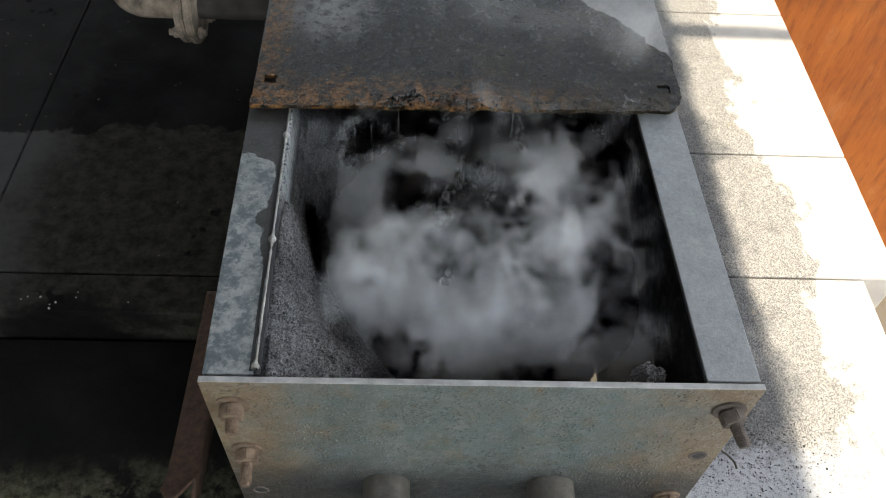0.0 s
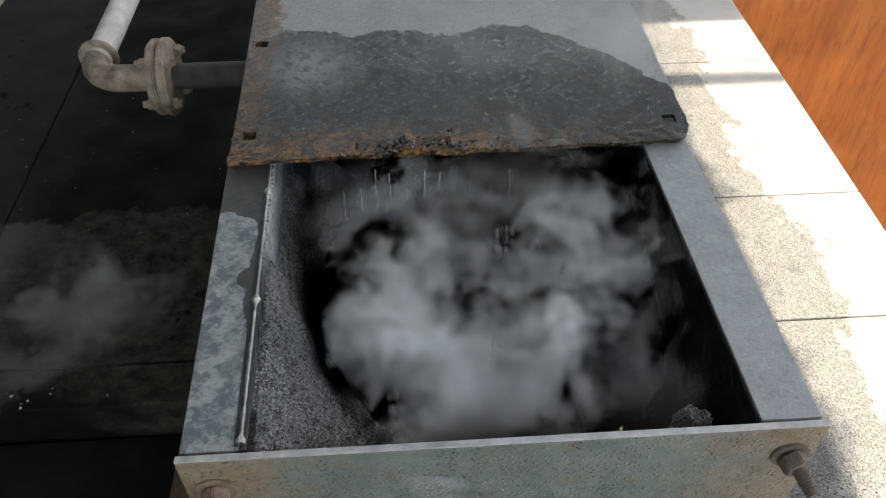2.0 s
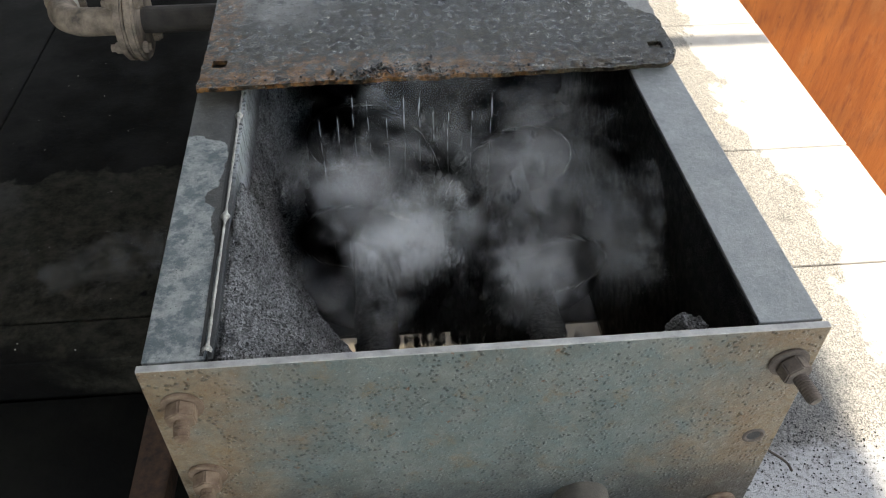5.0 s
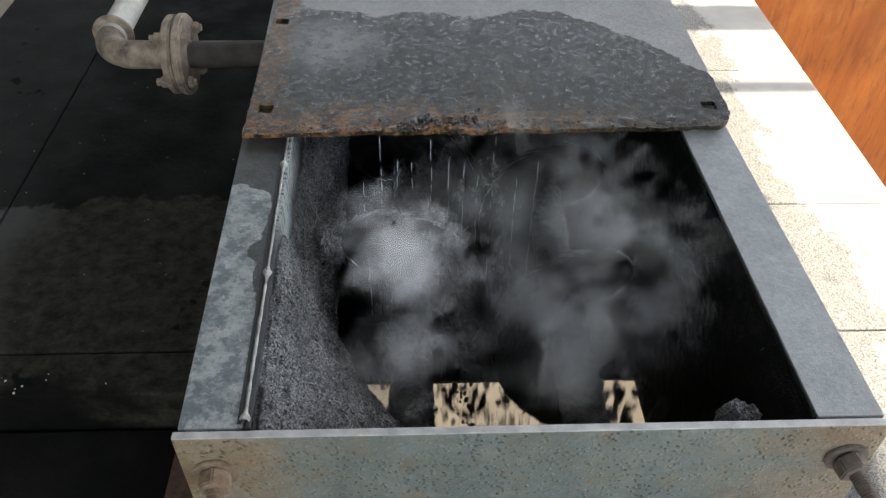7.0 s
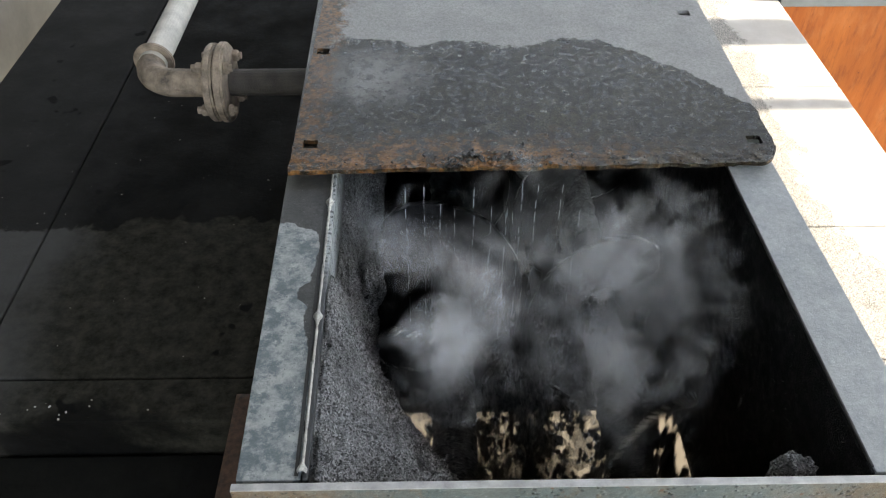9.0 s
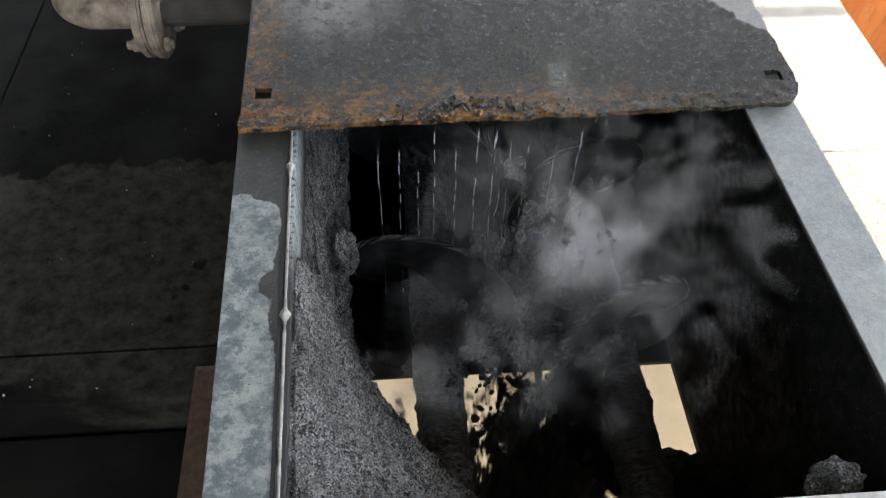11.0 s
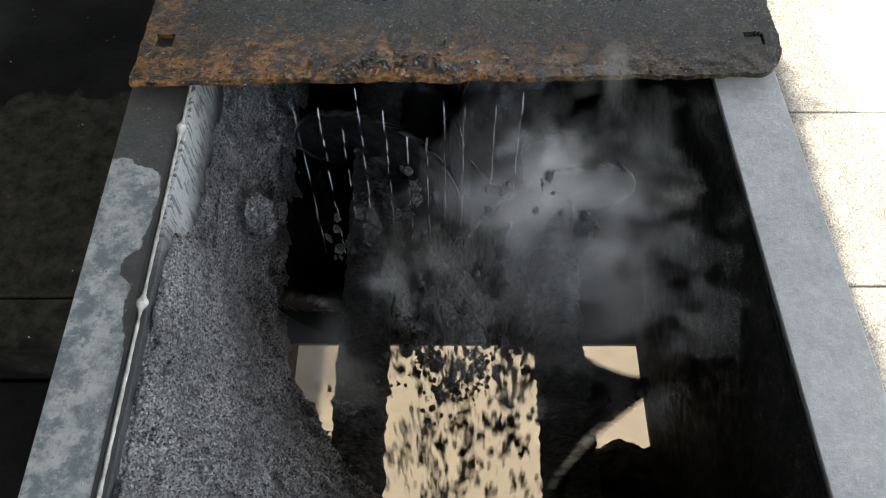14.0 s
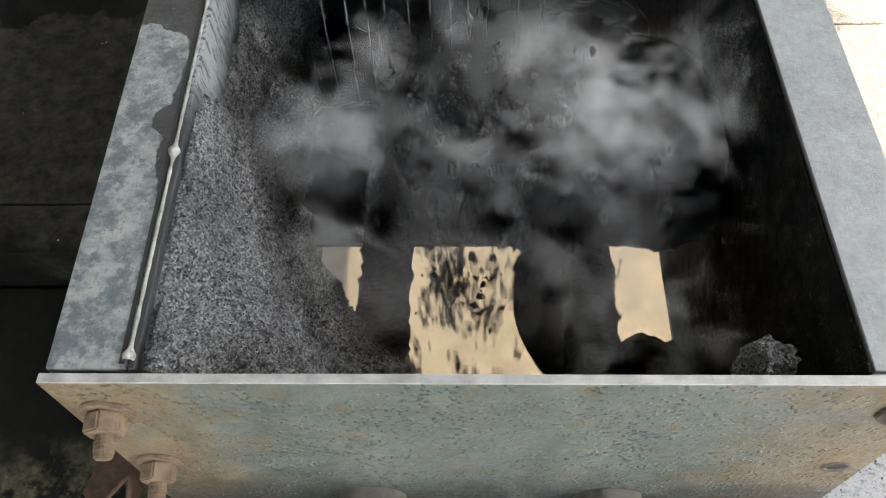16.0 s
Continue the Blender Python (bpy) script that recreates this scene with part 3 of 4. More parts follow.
def bead(u, v):
    y = 0.010 + 0.60 * u
    a = v * math.tau
    r = 0.0017 * (1 + 0.5 * fbm((y * 8, 0, 0), 9)) + 0.0042 * sum(math.exp(-((y - b) / 0.006) ** 2) for b in (0.014, 0.229, 0.450))
    return (-0.3025 + r * math.cos(a), y, TOP + 0.0025 + r * math.sin(a))


grid(bead, 260, 10, bm)
skewed(part("weld_bead", bm, WELD, trough, "bright rough weld along the inner edge"))
bm = bmesh.new()
grid(lambda u, v: (0.2965 + 0.0018 * math.cos(v * math.tau), 0.01 + 0.6 * u, TOP + 0.001 + (0.0022 + 0.001 * fbm((u * 30, 0, 0), 3)) * math.sin(v * math.tau)), 120, 8, bm)
skewed(part("weld_bead", bm, BLACK, trough, "thin dark weld line"))

skewed(part("seam", box(-0.3105, -0.3062, 0.008, 0.62, TOP + 0.0003, TOP + 0.0011, 0.0003), BLACK, trough, "dark seam beside the weld"))

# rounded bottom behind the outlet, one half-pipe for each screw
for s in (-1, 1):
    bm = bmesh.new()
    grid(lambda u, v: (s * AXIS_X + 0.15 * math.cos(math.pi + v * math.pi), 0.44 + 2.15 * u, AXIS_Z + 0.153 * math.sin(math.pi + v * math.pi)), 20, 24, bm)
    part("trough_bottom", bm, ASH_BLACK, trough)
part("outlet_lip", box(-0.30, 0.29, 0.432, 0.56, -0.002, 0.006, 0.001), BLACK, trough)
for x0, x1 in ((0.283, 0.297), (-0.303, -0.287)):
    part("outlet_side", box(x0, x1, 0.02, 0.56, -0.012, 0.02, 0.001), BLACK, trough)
# crust of ash on the inside of the right wall, the wall's shade in its colour
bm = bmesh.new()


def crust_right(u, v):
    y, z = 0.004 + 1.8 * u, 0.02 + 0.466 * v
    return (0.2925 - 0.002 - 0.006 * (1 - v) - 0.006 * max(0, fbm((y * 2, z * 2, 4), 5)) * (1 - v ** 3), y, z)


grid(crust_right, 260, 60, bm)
skewed(part("ash_crust", bm, ASH_BLACK, trough, "ash caked on the side, near black with the trough's shade"))
part("end_wall", box(-0.30, 0.30, 2.59, 2.6, 0, TOP), BLACK, trough)

# ---- the screws ----
PERIOD, PITCH, R_OUT, R_IN = 0.55, 0.30, 0.134, 0.036


def screw(side, y_top, at_time, y_first, stretch, label):
    """One shaft with its helical flight. y_top: where the flight's crest stands at at_time."""
    body = thing("screw_conveyor", label, "screw conveyor", "twin screws", at=(side * AXIS_X, 0, AXIS_Z))

    def caked(u, v):
        a = v * math.tau
        p = (u * 86, 1.4 * math.cos(a) + side * 5, 1.4 * math.sin(a))
        return R_IN - 0.002 + 0.005 * fbm(p, 1.0, 4) + 0.003 * fbm(p, 4.0, 3)

    bm = bmesh.new()
    grid(lambda u, v: (caked(u, v) * math.cos(v * math.tau), 0.001 + 2.58 * u, caked(u, v) * math.sin(v * math.tau)), 360, 44, bm)
    part("shaft", bm, ASH_SHAFT, body, "shaft caked with wet ash", True)
    bm = rod((0, -0.001, 0), (0, -0.085, 0), 0.0385, 30, bevel=0.004)
    part("shaft_end", bm, PIPE_DULL, body, "greasy shaft end outside the plate")
    part("key", box(0.004, 0.016, -0.082, -0.066, 0.030, 0.0425, 0.003), SAWN, body, "pale grease lump")
    turns = (2.3 - y_first) / PITCH
    steps = int(turns * 40)

    def flight(u, v, off, r0=R_IN - 0.004, r1=R_OUT):
        a = math.tau * turns * u
        y = y_first + PITCH * turns * u - stretch * max(0.0, 1 - turns * u / 0.6) ** 1.5
        r = r0 + (r1 - r0) * v
        taper = 0.45 if side > 0 else 0.12
        if u * turns < taper:
            r = r0 + (r1 - r0) * v * (0.40 + 0.60 * u * turns / taper)
        lump = 0.004 * fbm((r * 30 * math.cos(a), y * 12, r * 30 * math.sin(a)), 1.0) * (1 - v * v)
        return (-side * r * math.cos(a), y + off + lump * (1 if off > 0 else -1), r * math.sin(a))

    bm = bmesh.new()
    grid(lambda u, v: flight(u, v, 0.004), steps, 7, bm)
    grid(lambda u, v: flight(u, v, -0.004), steps, 7, bm)
    part("flight", bm, ASH_WET, body, "helical flight coated with wet ash")
    bm = bmesh.new()
    grid(lambda u, v: flight(u, 1.0, -0.0050 + 0.0100 * v, r1=R_OUT + 0.0012), steps, 2, bm)
    part("wear_edge", bm, BRIGHT, body, "worn shiny rim of the flight")
    if side > 0:
        part("lug", box(-0.012, 0.012, 0.235, 0.265, R_IN - 0.004, R_IN + 0.028, 0.004), ASH_WET, body)
    # crest at angle 90 degrees of the flight as built
    crest = y_first + PITCH * 0.25
    lead = (crest - y_top) / PITCH * math.tau
    return body, side, lead, at_time


SCREWS = [
    screw(-1, 0.405, 15.0, 0.385, 0.0, "helical mixing screw coated in wet black ash"),
    screw(1, 0.385, 11.0, 0.226, 0.09, "helical mixing screw coated in wet black ash"),
]
# ---- ash lying in the trough ----
EDGE = [(0.0, 0.02), (0.06, -0.015), (0.09, -0.062), (0.133, -0.106), (0.195, -0.158), (0.26, -0.208), (0.34, -0.247), (0.42, -0.262), (0.60, -0.266), (1.2, -0.27)]
WALL_H = [(0.0, 0.486), (0.29, 0.486), (0.325, 0.470), (0.355, 0.425), (0.44, 0.410), (1.2, 0.41)]
RIM_H = [(0.0, 0.25), (0.08, 0.21), (0.2, 0.20), (0.36, 0.21), (0.45, 0.28), (1.2, 0.27)]


def pile(u, v):
    y = 0.002 + 1.2 * u ** 1.6
    xe, zw, zr = (lerp_table(tb, y) for tb in (EDGE, WALL_H, RIM_H))
    xe += 0.010 * fbm((y * 6, 1, 0), 4) + 0.006 * fbm((y * 20, 3, 0), 3)
    if v < 0.6:
        s = v / 0.6
        x = -0.2965 + SKEW * y + (xe + 0.2965 - SKEW * y) * s
        z = zw + (zr - zw) * s ** 1.35
    else:
        s = (v - 0.6) / 0.4
        x = xe + 0.010 * math.sin(s * math.pi * 0.5) - 0.03 * s
        z = zr - (zr - 0.0) * s ** 1.3
    rag = 1 + 1.1 * min(1, max(0, (y - 0.33) / 0.06)) + 1.2 * max(0.0, v - 0.4)
    n = 0.012 * fbm((x, y, z), 14, 5) + 0.0045 * rag * fbm((x, y, z), 60, 5) + 0.0022 * fbm((x, y, z), 190, 2)
    n += 0.016 * min(1, max(0, (y - 0.30) / 0.05)) * fbm((x, y, z + 9), 26, 4)
    pit = max(0.0, fbm((x, y, z + 3), 30, 6) - 0.26) * 0.095 * max(0.0, min(1.0, (v - 0.22) / 0.25))
    if v < 0.012:
        n, pit = n * 0.3, 0.005
    return (x + (0.4 * n + 0.009 * fbm((x, y * 1.2, z + 7), 34, 4)) * min(1.0, max(0.0, (v - 0.42) / 0.12)), y, z + n - pit)


tagged(part("ash_pile", grid(pile, 380, 190), ASH, None, smooth=True), "heap of damp dark grey ash against the trough side", "ash", kind="stuff")


def scatter(name, spots, material, label, category, group="", flat=0.75):
    """Many small rough grains, one at each (place, size), in one mesh."""
    tmpl = bmesh.new()
    bmesh.ops.create_icosphere(tmpl, subdivisions=1, radius=1)
    tv = np.array([v.co[:] for v in tmpl.verts])
    tf = np.array([[v.index for v in f.verts] for f in tmpl.faces])
    tmpl.free()
    r = np.random.default_rng(len(spots))
    vs, fs = [], []
    for k, (place, size) in enumerate(spots):
        q = np.array(Euler(tuple(r.uniform(0, 6, 3))).to_matrix())
        form = tv * r.uniform(0.55, 1.2, 3) * (1 + 0.25 * r.standard_normal((len(tv), 1)).clip(-1, 1))
        vs.append((form @ q.T) * (1, 1, flat) * size + np.array(place))
        fs.append(tf + k * len(tv))
    me = bpy.data.meshes.new(name)
    me.from_pydata(np.concatenate(vs).tolist(), [], np.concatenate(fs).tolist())
    me.materials.append(material)
    return tagged(new(name, me), label, category, group, "stuff")


r = random.Random(77)
spots = []
while len(spots) < 5000:
    u, v = r.uniform(0.0, 0.60), r.triangular(0.04, 0.74, 0.55)
    x, y, z = pile(u, v)
    spots.append(((x, y, z + 0.0004), r.choice((0.001, 0.0012, 0.0015, 0.0019, 0.0024)) * (1.0 if v < 0.38 else r.uniform(1.0, 2.1))))
scatter("ash_grains", spots, ASH, "loose grains and crumbs of grey ash on the heap", "ash")


def bank(u, v):
    """Low bank of ash behind the front plate under the other screw."""
    x = 0.03 + 0.265 * u
    h = 0.12 + 0.12 * u + 0.05 * fbm((x, 0, 2), 9)
    reach = 0.05 + 0.22 * min(1, max(0, (u - 0.42) / 0.10)) + 0.02 * fbm((x, 1, 5), 14)
    y = 0.001 + reach * v
    z = 0.0 + h * (1 - v ** 1.6)
    return (x, y, z + 0.010 * fbm((x, y, z), 20, 4))


tagged(part("ash_bank", grid(bank, 80, 50), ASH_BLACK, None, smooth=True), "low bank of ash behind the front plate, shade in its colour", "ash", kind="stuff")


def clod(name, c, r, stretch, material, seed, label, kind="stuff", seg=3, rough=0.25):
    bm = bmesh.new()
    bmesh.ops.create_icosphere(bm, subdivisions=seg, radius=1)
    for v in bm.verts:
        d = v.co.normalized()
        v.co = Vector((d.x * stretch[0], d.y * stretch[1], d.z * stretch[2])) * r * (1 + rough * fbm(d + Vector((seed, 0, 0)), 1.6, 4))
    ob = part(name, bm, material, None, smooth=True)
    ob.location = c
    return tagged(ob, label, "ash", kind=kind)


clod("ash_clump", (0.232, 0.030, 0.440), 0.024, (1.0, 0.85, 1.3), ASH, 3, "clump of grey ash stuck inside the front plate", seg=6, rough=0.3)
clod("ash_clump", (-0.262, 0.455, 0.32), 0.027, (0.7, 1.0, 1.4), ASH, 13, "pale lump of ash hanging on the crusted side", seg=5, rough=0.4)
clod("ash_clump", (0.238, 0.018, 0.335), 0.048, (0.7, 0.4, 2.0), ASH_BLACK, 8, "dark ash stuck below the clump", seg=4)

# ---- the cover ----
def cover_plate():
    ob = thing("cover_plate", "pitted black steel cover plate, rusty front lip, damp patch", "cover plate")
    bm = bmesh.new()
    nx, ny = 300, 220
    holes = [(-0.353, 0.577), (0.341, 0.581), (-0.360, 0.868), (0.330, 1.004)]

    def front(x):
        s = (x + 0.379) / 0.748
        y = 0.507 + 0.017 * s + 0.004 * fbm((x * 3, 0, 0), 6) + 0.0022 * fbm((x * 10, 2, 0), 7)
        if x > 0.335:
            y += 0.04 * ((x - 0.335) / 0.034) ** 2.5
        return y

    def sag(x, y):
        return 0.0008 * fbm((x, y, 0), 2.0, 2) + 0.004 * math.exp(-((x + 0.2) / 0.25) ** 2) * math.exp(-((y - 0.5) / 0.1) ** 2)

    cols = []
    for z_off in (0.0, -0.007):
        layer = []
        for i in range(nx + 1):
            x = -0.379 + 0.748 * i / nx
            y0 = front(x)
            row = []
            for j in range(ny + 1):
                y = y0 + (1.62 - y0) * (j / ny) ** 1.25
                e = 0.0025 * fbm((y * 9, i, 0), 5) if i in (0, nx) else 0
                row.append(bm.verts.new((x + e, y, TOP + 0.0125 + z_off + sag(x, y) + ((0.0012 * fbm((x * 60, y * 60, 0), 1.0) * (1 - (y - y0) / 0.06) + 0.0075 * max(0, fbm((x * 55, y * 55, 0), 1.2, 5) - 0.05) * max(0, 1 - (y - y0) / 0.045) * math.exp(-((x + 0.07) / 0.085) ** 2)) if z_off == 0 and y < y0 + 0.06 else 0))))
            layer.append(row)
        cols.append(layer)

    def open_here(i, j):
        v = [cols[0][a][b].co for a, b in ((i, j), (i + 1, j + 1))]
        m = (v[0] + v[1]) / 2
        return any(abs(m.x - hx) < 0.0115 and abs(m.y - hy) < 0.0105 for hx, hy in holes)

    gone = {(i, j) for i in range(nx) for j in range(ny) if open_here(i, j)}
    for i in range(nx):
        for j in range(ny):
            if (i, j) in gone:
                continue
            a, b = cols
            bm.faces.new((a[i][j], a[i + 1][j], a[i + 1][j + 1], a[i][j + 1]))
            bm.faces.new((b[i][j + 1], b[i + 1][j + 1], b[i + 1][j], b[i][j]))
            for di, dj, p, q in ((-1, 0, (i, j), (i, j + 1)), (1, 0, (i + 1, j), (i + 1, j + 1)), (0, -1, (i, j), (i + 1, j)), (0, 1, (i, j + 1), (i + 1, j + 1))):
                ni, nj = i + di, j + dj
                if (ni, nj) in gone or not (0 <= ni < nx and 0 <= nj < ny):
                    bm.faces.new((a[p[0]][p[1]], b[p[0]][p[1]], b[q[0]][q[1]], a[q[0]][q[1]]))
    part("plate", bm, COVER, ob)
    r = random.Random(21)
    bm = bmesh.new()
    for q in range(170):
        x = r.gauss(-0.075, 0.055) if q % 4 else r.uniform(-0.36, 0.36)
        y = front(x) + abs(r.gauss(0.012, 0.011)) + (0.012 if -0.12 < x < -0.02 else 0)
        w = r.uniform(0.0014, 0.0044) * (1 if q % 4 else 0.6)
        bmesh.ops.create_icosphere(bm, subdivisions=1, radius=1, matrix=Matrix.Translation((x, y, TOP + 0.0125 + sag(x, y) + w * 0.3)) @ Euler((r.random(), r.random(), r.random() * 6)).to_matrix().to_4x4() @ Matrix.Diagonal((w, w * r.uniform(0.5, 1.4), w * 0.45, 1)))
    tagged(part("lip_crust", bm, TAR, ob, "black glossy crust along the lip"), kind="stuff")
    bm = bmesh.new()
    for q in range(7):
        bmesh.ops.create_icosphere(bm, subdivisions=1, radius=1, matrix=Matrix.Translation((-0.118 + 0.0022 * q, 0.520 + 0.0026 * q, TOP + 0.0145)) @ Matrix.Diagonal((0.0026, 0.0018, 0.001, 1)))
    part("chip_scar", bm, PIPE_WHITE, ob, "white chipped scar")
    # dark smear beside the first slot
    part("slot_plug", box(-0.341, -0.326, 0.570, 0.585, TOP + 0.0128, TOP + 0.0142, 0.0006), TAR, ob)
    return ob


cover_plate()
bm = box(-0.372, 0.372, 1.63, 2.62, TOP + 0.001, TOP + 0.008, 0.001)
tagged(part("cover_plate", bm, COVER), "second grey steel cover plate further along the trough", "cover plate")

# ---- pipe beside the trough ----
def water_pipe():
    ob = thing("water_pipe", "chalky white pipe with rusted bolted flange", "pipe")
    py, pz = 0.912, 0.412
    part("branch", rod((-0.372, py, pz), (-0.552, py, pz), 0.0255, 24), PIPE_SOOT, ob, "sooty rusted pipe stub")
    for k, x in enumerate((-0.552, -0.572)):
        fl = part("flange", rod((x, py, pz), (x - 0.0175, py, pz), 0.0765 - 0.002 * k, 36, bevel=0.004), PIPE_RUST, ob, "dusty bolted pipe flange")
        for n in range(4):
            a = math.tau * (n + 0.35) / 4
            y, z = py + 0.058 * math.cos(a), pz + 0.058 * math.sin(a)
            x0, x1 = ((x + 0.001, x + 0.011), (x - 0.0185, x - 0.030))[k]
            part("nut", rod((x0, y, z), (x1, y, z), 0.0125, 6, bevel=0.0015), PIPE_RUST, fl)
            part("bolt", rod((x0, y, z), (x1 + (0.006 if k == 0 else -0.009), y, z), 0.007, 12), PIPE_RUST, fl)
    bm = bmesh.new()
    cx, cy, rb = -0.655, py + 0.065, 0.065

    def elbow(u, v):
        if u < 0.2:
            c, d = Vector((-0.585 - 0.07 * u / 0.2, py, pz)), Vector((0, -1, 0))
        else:
            a = (u - 0.2) / 0.8 * math.pi / 2
            c = Vector((cx - rb * math.sin(a), cy - rb * math.cos(a), pz))
            d = Vector((-math.sin(a), -math.cos(a), 0))
        w = v * math.tau
        r = 0.027 + 0.0014 * fbm((u * 6, v * 6, 0), 2)
        return c + d * (r * math.cos(w)) + Vector((0, 0, r * math.sin(w)))

    grid(elbow, 24, 24, bm)
    part("elbow", bm, PIPE_RUST, ob, "rust-streaked welded elbow")
    px = cx - rb
    part("collar", rod((px, cy + 0.012, pz), (px, cy + 0.022, pz), 0.040, 30, bevel=0.002), PIPE_RUST, ob)
    part("run", rod((px, cy + 0.0, pz), (px, 3.4, pz), 0.0275, 28), PIPE_WHITE, ob, "chalky white pipe run")
    part("prop", box(px - 0.02, px + 0.02, 2.5, 2.54, 0.0, pz - 0.03, 0.003), RUST, ob)
    return ob


water_pipe()

# ---- rusty angle bar on the floor beside the trough ----
bar = thing("angle_bar", "rusty bent steel angle bar beside the trough", "angle bar")
bm = bmesh.new()
grid(lambda u, v: (-0.535 + 0.055 * min(1, v * 2), 0.03 + 0.44 * u - 0.02 * math.exp(-u * 12) * math.sin(v * 9), 0.012 - 0.10 * max(0, v - 0.5) * 1.0 + 0.02 * math.exp(-u * 16)), 40, 12, bm)
leg = part("bar", bm, rust_material("sooty_rust", (0.02, 0.012, 0.008), (0.10, 0.05, 0.028)), bar)
sol = leg.modifiers.new("thick", "SOLIDIFY")
sol.thickness = 0.006

# ---- crumbs on the floor ----
def crumbs(name, n, seed, room, sizes, material, label, fade=None):
    r = random.Random(seed)
    bm = bmesh.new()
    made = 0
    while made < n:
        x, y = r.uniform(*room[0:2]), r.uniform(*room[2:4])
        if fade and r.random() > fade(x, y):
            continue
        s_ = r.choice(sizes)
        m = Matrix.Translation((x, y, room[4] + s_ * 0.35)) @ Euler((0, 0, r.random() * 6)).to_matrix().to_4x4() @ Matrix.Diagonal((s_, s_ * r.uniform(0.5, 1), s_ * 0.55, 1))
        bmesh.ops.create_icosphere(bm, subdivisions=1, radius=1, matrix=m)
        made += 1
    return tagged(part(name, bm, material), label, "crumbs", kind="stuff")


crumbs("ash_crumbs", 900, 11, (0.40, 0.74, -0.02, 0.30, 0.0), (0.0007, 0.001, 0.0013, 0.002), ASH_WET, "black ash crumbs scattered on the wet slab", lambda x, y: math.exp(-((y - 0.13) / 0.07) ** 2) * min(1, max(0, (0.76 - x) / 0.2)))
crumbs("pale_chips", 26, 12, (-1.30, -0.42, 0.425, 0.47, 0.0), (0.0016, 0.002, 0.003, 0.004), PIPE_WHITE, "small pale chips along the edge of the dark floor")
crumbs("pale_chips", 60, 13, (-1.30, -0.42, 0.46, 1.5, 0.0), (0.0008, 0.001, 0.0014), PIPE_WHITE, "tiny pale specks on the dark floor")
crumbs("ash_crumbs", 150, 14, (-0.372, -0.306, 0.02, 0.50, TOP), (0.0005, 0.0007, 0.0009), ASH, "fine ash specks on the flange")
# twist of wire on the slab
bm = bmesh.new()
grid(lambda u, v: (0.47 + 0.05 * u + 0.006 * math.sin(u * 9) + 0.0016 * math.cos(v * math.tau), 0.19 - 0.10 * u + 0.0016 * math.sin(v * math.tau), 0.003 + 0.012 * u * (1 - u) + 0.0016 * math.sin(v * math.tau + 1)), 24, 6, bm)
tagged(part("wire", bm, RUST_DARK), "short bent twist of dark wire on the slab", "wire")
# added block under the broken slab corner, coloured as ground in shade
tagged(part("sill", box(0.945, 1.7, -1.6, 0.535, -0.75, -0.20, 0.01), plain("shaded_brown", (0.05, 0.034, 0.024), 0.9, 0.0, 0.4, 12, 0.5)), "added dark brown block for the shaded ground below the slab edge", "sill", kind="structure")

# ---- falling water ----
DRIPS = []
DROP_GAP, DROP_SPEED = 0.085, 1.5


def drip_column(x, seed, n):
    rng = random.Random(seed)
    bm = bmesh.new()
    for k in range(n):
        z = -DROP_GAP * k
        for q in range(3):
            zz = z - rng.uniform(0, 0.02) - q * 0.022
            bmesh.ops.create_icosphere(bm, subdivisions=1, radius=1, matrix=Matrix.Translation((rng.uniform(-0.001, 0.001), 0, zz)) @ Matrix.Diagonal((0.0011, 0.0011, rng.uniform(0.008, 0.018), 1)))
    me = mesh_of("water_drip", bm, WATER, True)
    new_ob = new("water_drip", me)
    tagged(new_ob, "thin string of falling water drops", "water", "drips under the cover", "stuff")
    new_ob.location = (x, 0.545, TOP - 0.01)
    DRIPS.append((new_ob, x, 0.526 + rng.uniform(-0.004, 0.008), rng.random()))


for k, x in enumerate((-0.207, -0.178, -0.152, -0.129, -0.098, -0.071, -0.046, -0.023, 0.001, 0.040, 0.07)):
    drip_column(x, k, 4 if x < 0.02 else 3)

# ---- steam ----
WISPS = []


def wisp(seed, size, stretch, material):
    """A swirl of vapour: a few softly curled veils, one over the other."""
    rng = random.Random(seed)
    ob = thing("steam_wisp", "drifting wisp of pale grey steam over the wet ash", "steam", "steam over the trough", "stuff")
    for q in range(4):
        curl, off = rng.uniform(-0.3, 0.9), rng.uniform(0, 50)
        turn = Euler((rng.uniform(0.15, 0.85), rng.uniform(-0.3, 0.3), rng.uniform(-0.8, 0.8))).to_matrix()
        shift = Vector((rng.uniform(-0.12, 0.12), rng.uniform(-0.12, 0.12), 0.11 * (q - 1.5)))

        def veil(u, v):
            p = Vector((u - 0.5, v - 0.5, curl * ((u - 0.5) ** 2 - 0.08)))
            p += Vector((fbm((u + off, v, 0), 1.8, 2), fbm((u, v + off, 3), 1.8, 2), fbm((u, v, off), 1.8, 2))) * 0.05
            p = turn @ (p + shift)
            return (p.x * size * stretch[0], p.y * size * stretch[1], p.z * size * stretch[2])

        part("veil", grid(veil, 14, 14, None, uv=True), material, ob, smooth=True)
    return ob


rng = random.Random(5)


def spot(a, b):
    return rng.uniform(a, b)


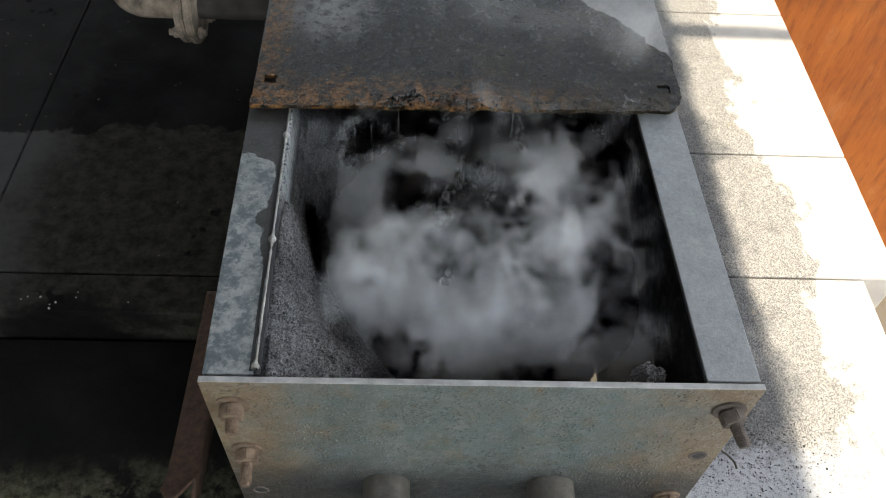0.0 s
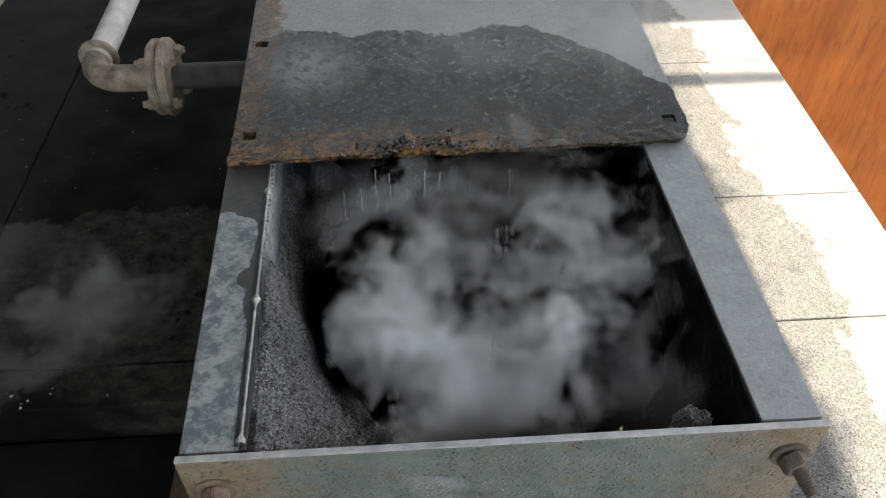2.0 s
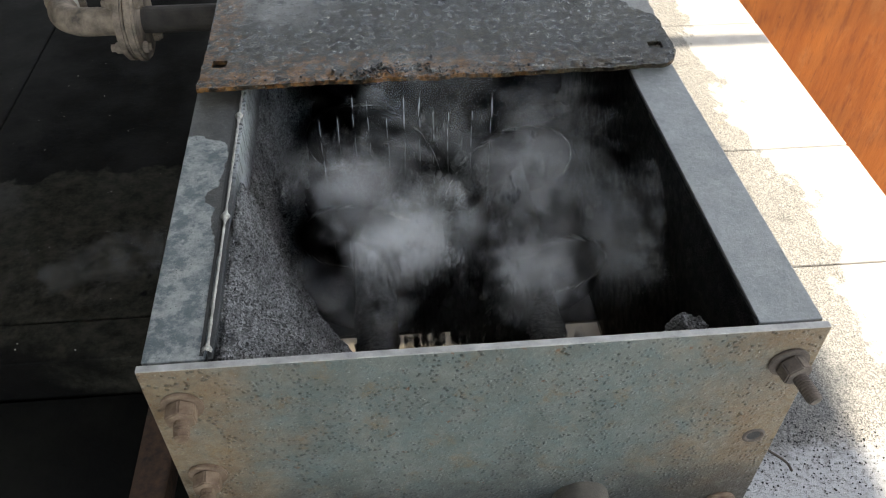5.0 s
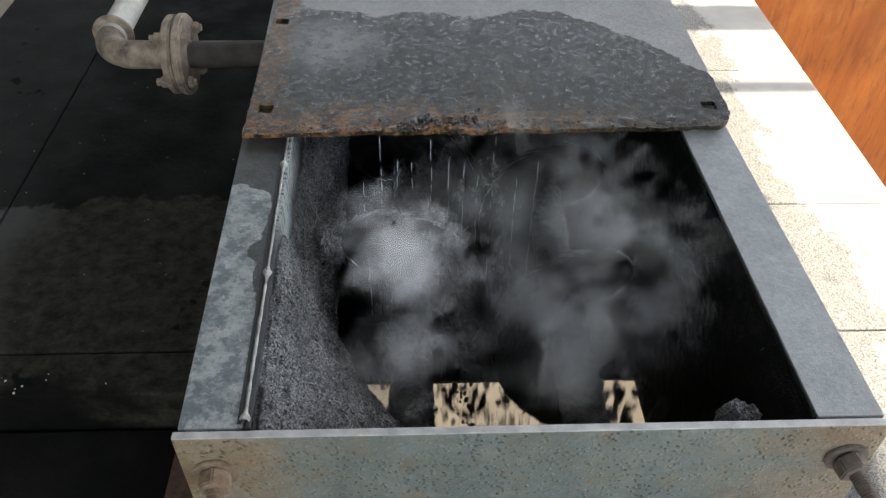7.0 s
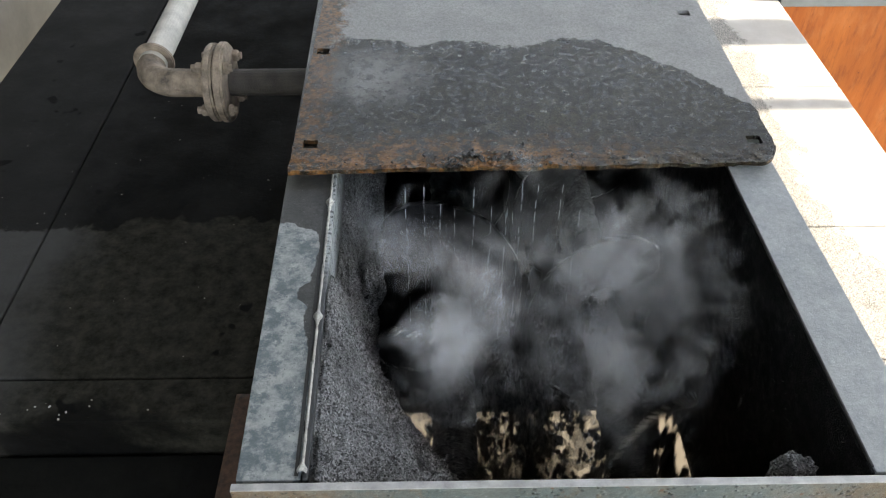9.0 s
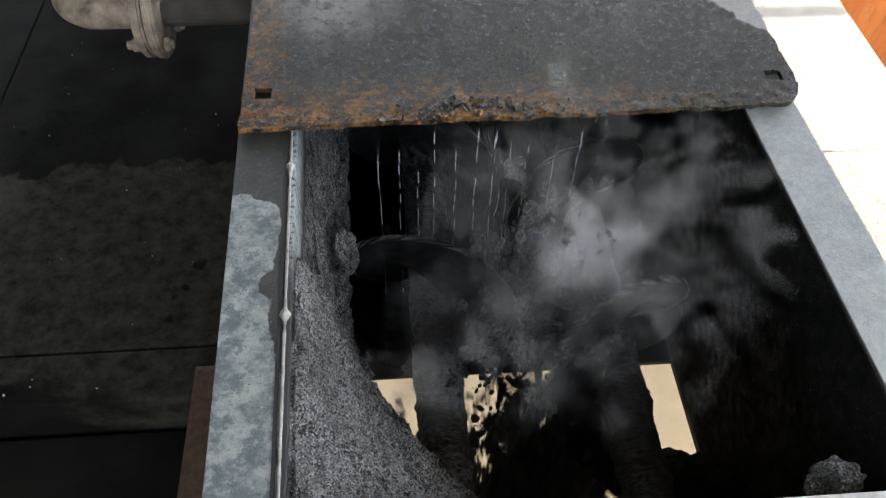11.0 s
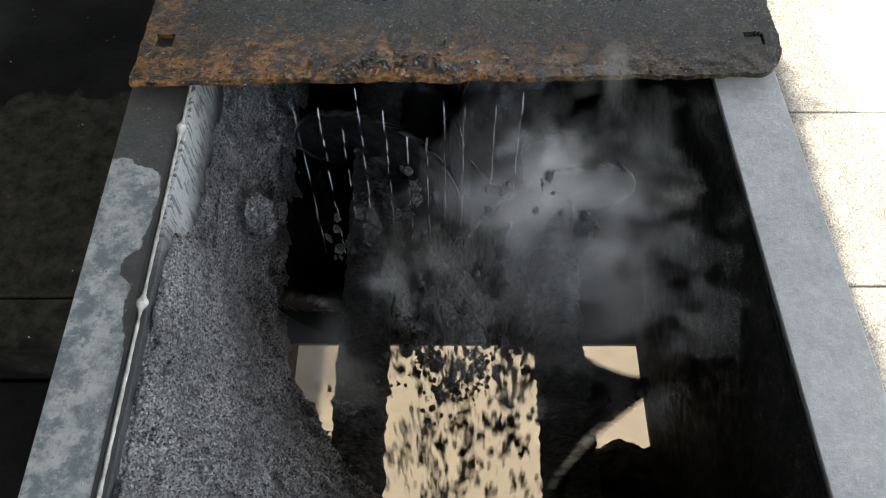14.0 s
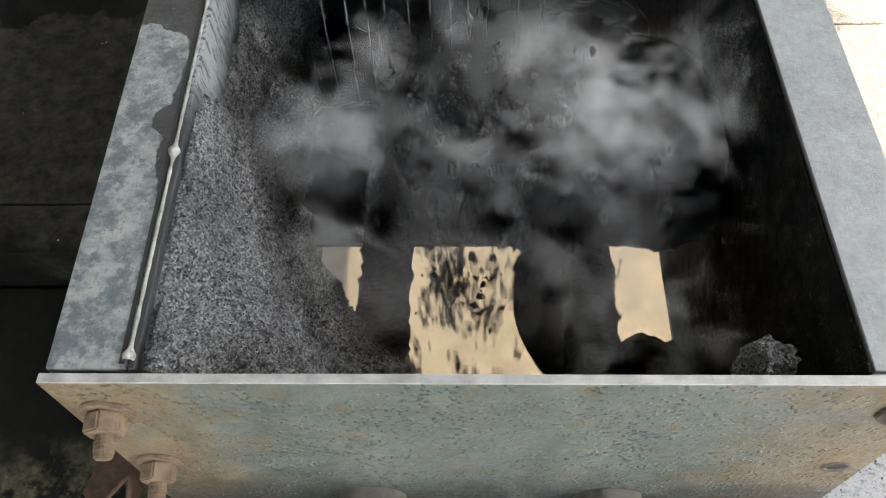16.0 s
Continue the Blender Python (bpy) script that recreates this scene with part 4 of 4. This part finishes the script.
# (first and last moment over the trough, how many, the space they drift in, size)
CLOUDS = [
    (-2.0, 4.2, 19, (-0.22, 0.27, 0.06, 0.52, 0.36, 0.46), 0.34, STEAM),
    (-2.0, 4.0, 3, (-0.04, 0.22, 0.13, 0.22, 0.34, 0.38), 0.27, STEAM),
    (-2.0, 4.0, 3, (0.00, 0.24, 0.54, 0.68, 0.62, 0.70), 0.30, STEAM_THIN),
    (-2.0, 4.2, 5, (-0.12, 0.20, 0.22, 0.44, 0.35, 0.39), 0.48, STEAM_THIN),
    (14.2, 20.0, 5, (-0.12, 0.20, 0.22, 0.44, 0.34, 0.38), 0.48, STEAM_THIN),
    (14.4, 20.0, 3, (-0.05, 0.10, 0.14, 0.28, 0.06, 0.12), 0.30, STEAM_THIN),
    (1.0, 8.8, 5, (-0.21, -0.08, 0.14, 0.46, 0.33, 0.42), 0.25, STEAM),
    (-2.0, 8.8, 7, (-0.12, 0.27, 0.14, 0.50, 0.36, 0.44), 0.27, STEAM),
    (-2.0, 20.0, 2, (0.00, 0.12, 0.24, 0.36, 0.38, 0.44), 0.58, STEAM_THIN),
    (-2.0, 20.0, 4, (0.09, 0.23, 0.31, 0.45, 0.36, 0.44), 0.25, STEAM),
    (-2.0, 20.0, 2, (-0.20, -0.15, 0.24, 0.34, 0.20, 0.27), 0.17, STEAM),
    (13.4, 20.0, 10, (0.03, 0.28, 0.08, 0.42, 0.36, 0.45), 0.29, STEAM),
    (14.8, 20.0, 9, (-0.21, 0.04, 0.18, 0.54, 0.33, 0.41), 0.26, STEAM),
    (0.8, 4.5, 2, (-0.75, -0.60, 0.40, 0.65, 0.24, 0.34), 0.34, STEAM_THIN),
]
for first, last, count, room, size, material in CLOUDS:
    for k in range(count):
        ob = wisp(rng.randrange(10 ** 6), size * spot(0.8, 1.25), (spot(0.9, 1.3), spot(0.9, 1.2), spot(0.6, 1.0)), material)
        home = (spot(*room[0:2]), spot(*room[2:4]), spot(*room[4:6]))
        away = (home[0] * 0.6, spot(1.0, 1.5), spot(0.36, 0.40))
        if home[0] < -0.4:
            away = (home[0], home[1] + 0.6, -0.6)
        elif home[2] > 0.55:
            away = (home[0] + 0.2, 1.1, 2.35)
        WISPS.append((ob, first, last, home, away, spot(0, 6.28), spot(1.6, 3.0), spot(-0.4, 0.4)))

# ---- falling ash ----
FLURRIES = []
for k in range(34):
    r = random.Random(900 + k)
    spots = []
    for q in range(24):
        c = (r.gauss(0, 0.045), r.gauss(0, 0.04), r.gauss(0, 0.085))
        for w in range(r.randint(4, 16)):
            spots.append(((c[0] + r.gauss(0, 0.008), c[1] + r.gauss(0, 0.008), c[2] + r.gauss(0, 0.016)), r.choice((0.0008, 0.001, 0.0013, 0.0018, 0.0026, 0.004, 0.0062))))
    ob = scatter("falling_ash", spots, ASH_FALL, "loose flurry of wet black ash crumbs thrown by the screws", "ash", "falling ash", 1.5)
    FLURRIES.append((ob, r.uniform(-0.10, 0.06), r.uniform(0.28, 0.46), r.random(), r.uniform(0.9, 1.8)))

# the thick stream of ash that drops through the outlet until the trough runs nearly empty
STREAM = []
for k in range(30):
    r = random.Random(300 + k)
    x0, last = ((-0.20, 11.9), (-0.04, 11.6), (0.07, 11.5), (0.04, 11.6), (0.20, 9.4))[k % 5]
    spots = [((r.uniform(-0.075, 0.075), r.uniform(-0.20, 0.20), r.gauss(0, 0.10)), r.choice((0.003, 0.0045, 0.0065, 0.009, 0.012))) for q in range(400)]
    ob = scatter("ash_stream", spots, ASH_FALL, "thick stream of wet black ash dropping through the outlet", "ash", "ash stream", 1.6)
    STREAM.append((ob, x0, 0.22, r.random(), 1.0 + 0.1 * (k % 5), last + r.uniform(-0.3, 0.3)))

# ---- movement ----
def motions():
    # the screws turn steadily, the two crests moving towards the front plate
    for body, side, lead, t0 in SCREWS:
        rows = []
        for k in range(161):
            t = k * 0.1
            ang = math.tau * (t - t0) / PERIOD + lead
            rows.append((t, Matrix.Translation((side * AXIS_X, 0, AXIS_Z)) @ Matrix.Rotation(side * ang, 4, "Y")))
        walk(body, rows)
    # the strings of drops fall by one gap, then start again
    for ob, x, y, ph in DRIPS:
        step = DROP_GAP / DROP_SPEED
        rows = []
        for k in range(481):
            t = k / 30
            f = (t / step + ph) % 1.0
            rows.append((t, pose(x, y, TOP - 0.01 - DROP_GAP * f)))
        walk(ob, rows)
    # steam drifts in slow loops; some of it hangs under the cover before or after
    for ob, first, last, home, away, ph, lap, spin in WISPS:
        rows = []
        for k in range(81):
            t = k * 0.2
            f = min(1.0, max(0.0, (t - first) / 1.3)) * min(1.0, max(0.0, (last + 1.3 - t) / 1.3))
            f = f * f * (3 - 2 * f)
            a = math.tau * t / lap + ph
            p = [away[q] + (home[q] - away[q]) * f for q in range(3)]
            rows.append((t, pose(p[0] + 0.05 * math.sin(a), p[1] + 0.035 * math.cos(a * 0.7), p[2] + 0.025 * f * math.cos(a), 6 * math.sin(a * 0.6), 6 * math.cos(a * 0.8), math.degrees(spin * t) * 0.5 + 20 * math.sin(a * 0.5))))
        walk(ob, rows)
    # ash crumbs are thrown up by the crest, then drop through the outlet
    for ob, x, y, ph, up in FLURRIES:
        rows = []
        for k in range(481):
            t = k / 30
            f = ((t / (2 * PERIOD) + ph) % 1.0) * 2 * PERIOD
            z = 0.20 + up * f - 4.9 * f * f
            rows.append((t, pose(x + 0.05 * f, y - 0.12 * f, max(z, -3.2))))
        walk(ob, rows)
    # the stream begins to run thick after a second and thins out when the trough is nearly empty
    for ob, x, y, ph, first, last in STREAM:
        rows = []
        for k in range(481):
            t = k / 30
            lap = math.floor(t / 0.6 + ph)
            begun = (lap - ph) * 0.6
            f = t - begun
            if begun < first:
                rows.append((t, pose(x, y + 0.75, 0.05)))
            elif begun > last:
                rows.append((t, pose(x, y, -3.2)))
            else:
                rows.append((t, pose(x, y, 0.04 - 0.8 * f - 4.9 * f * f)))
        walk(ob, rows)


motions()
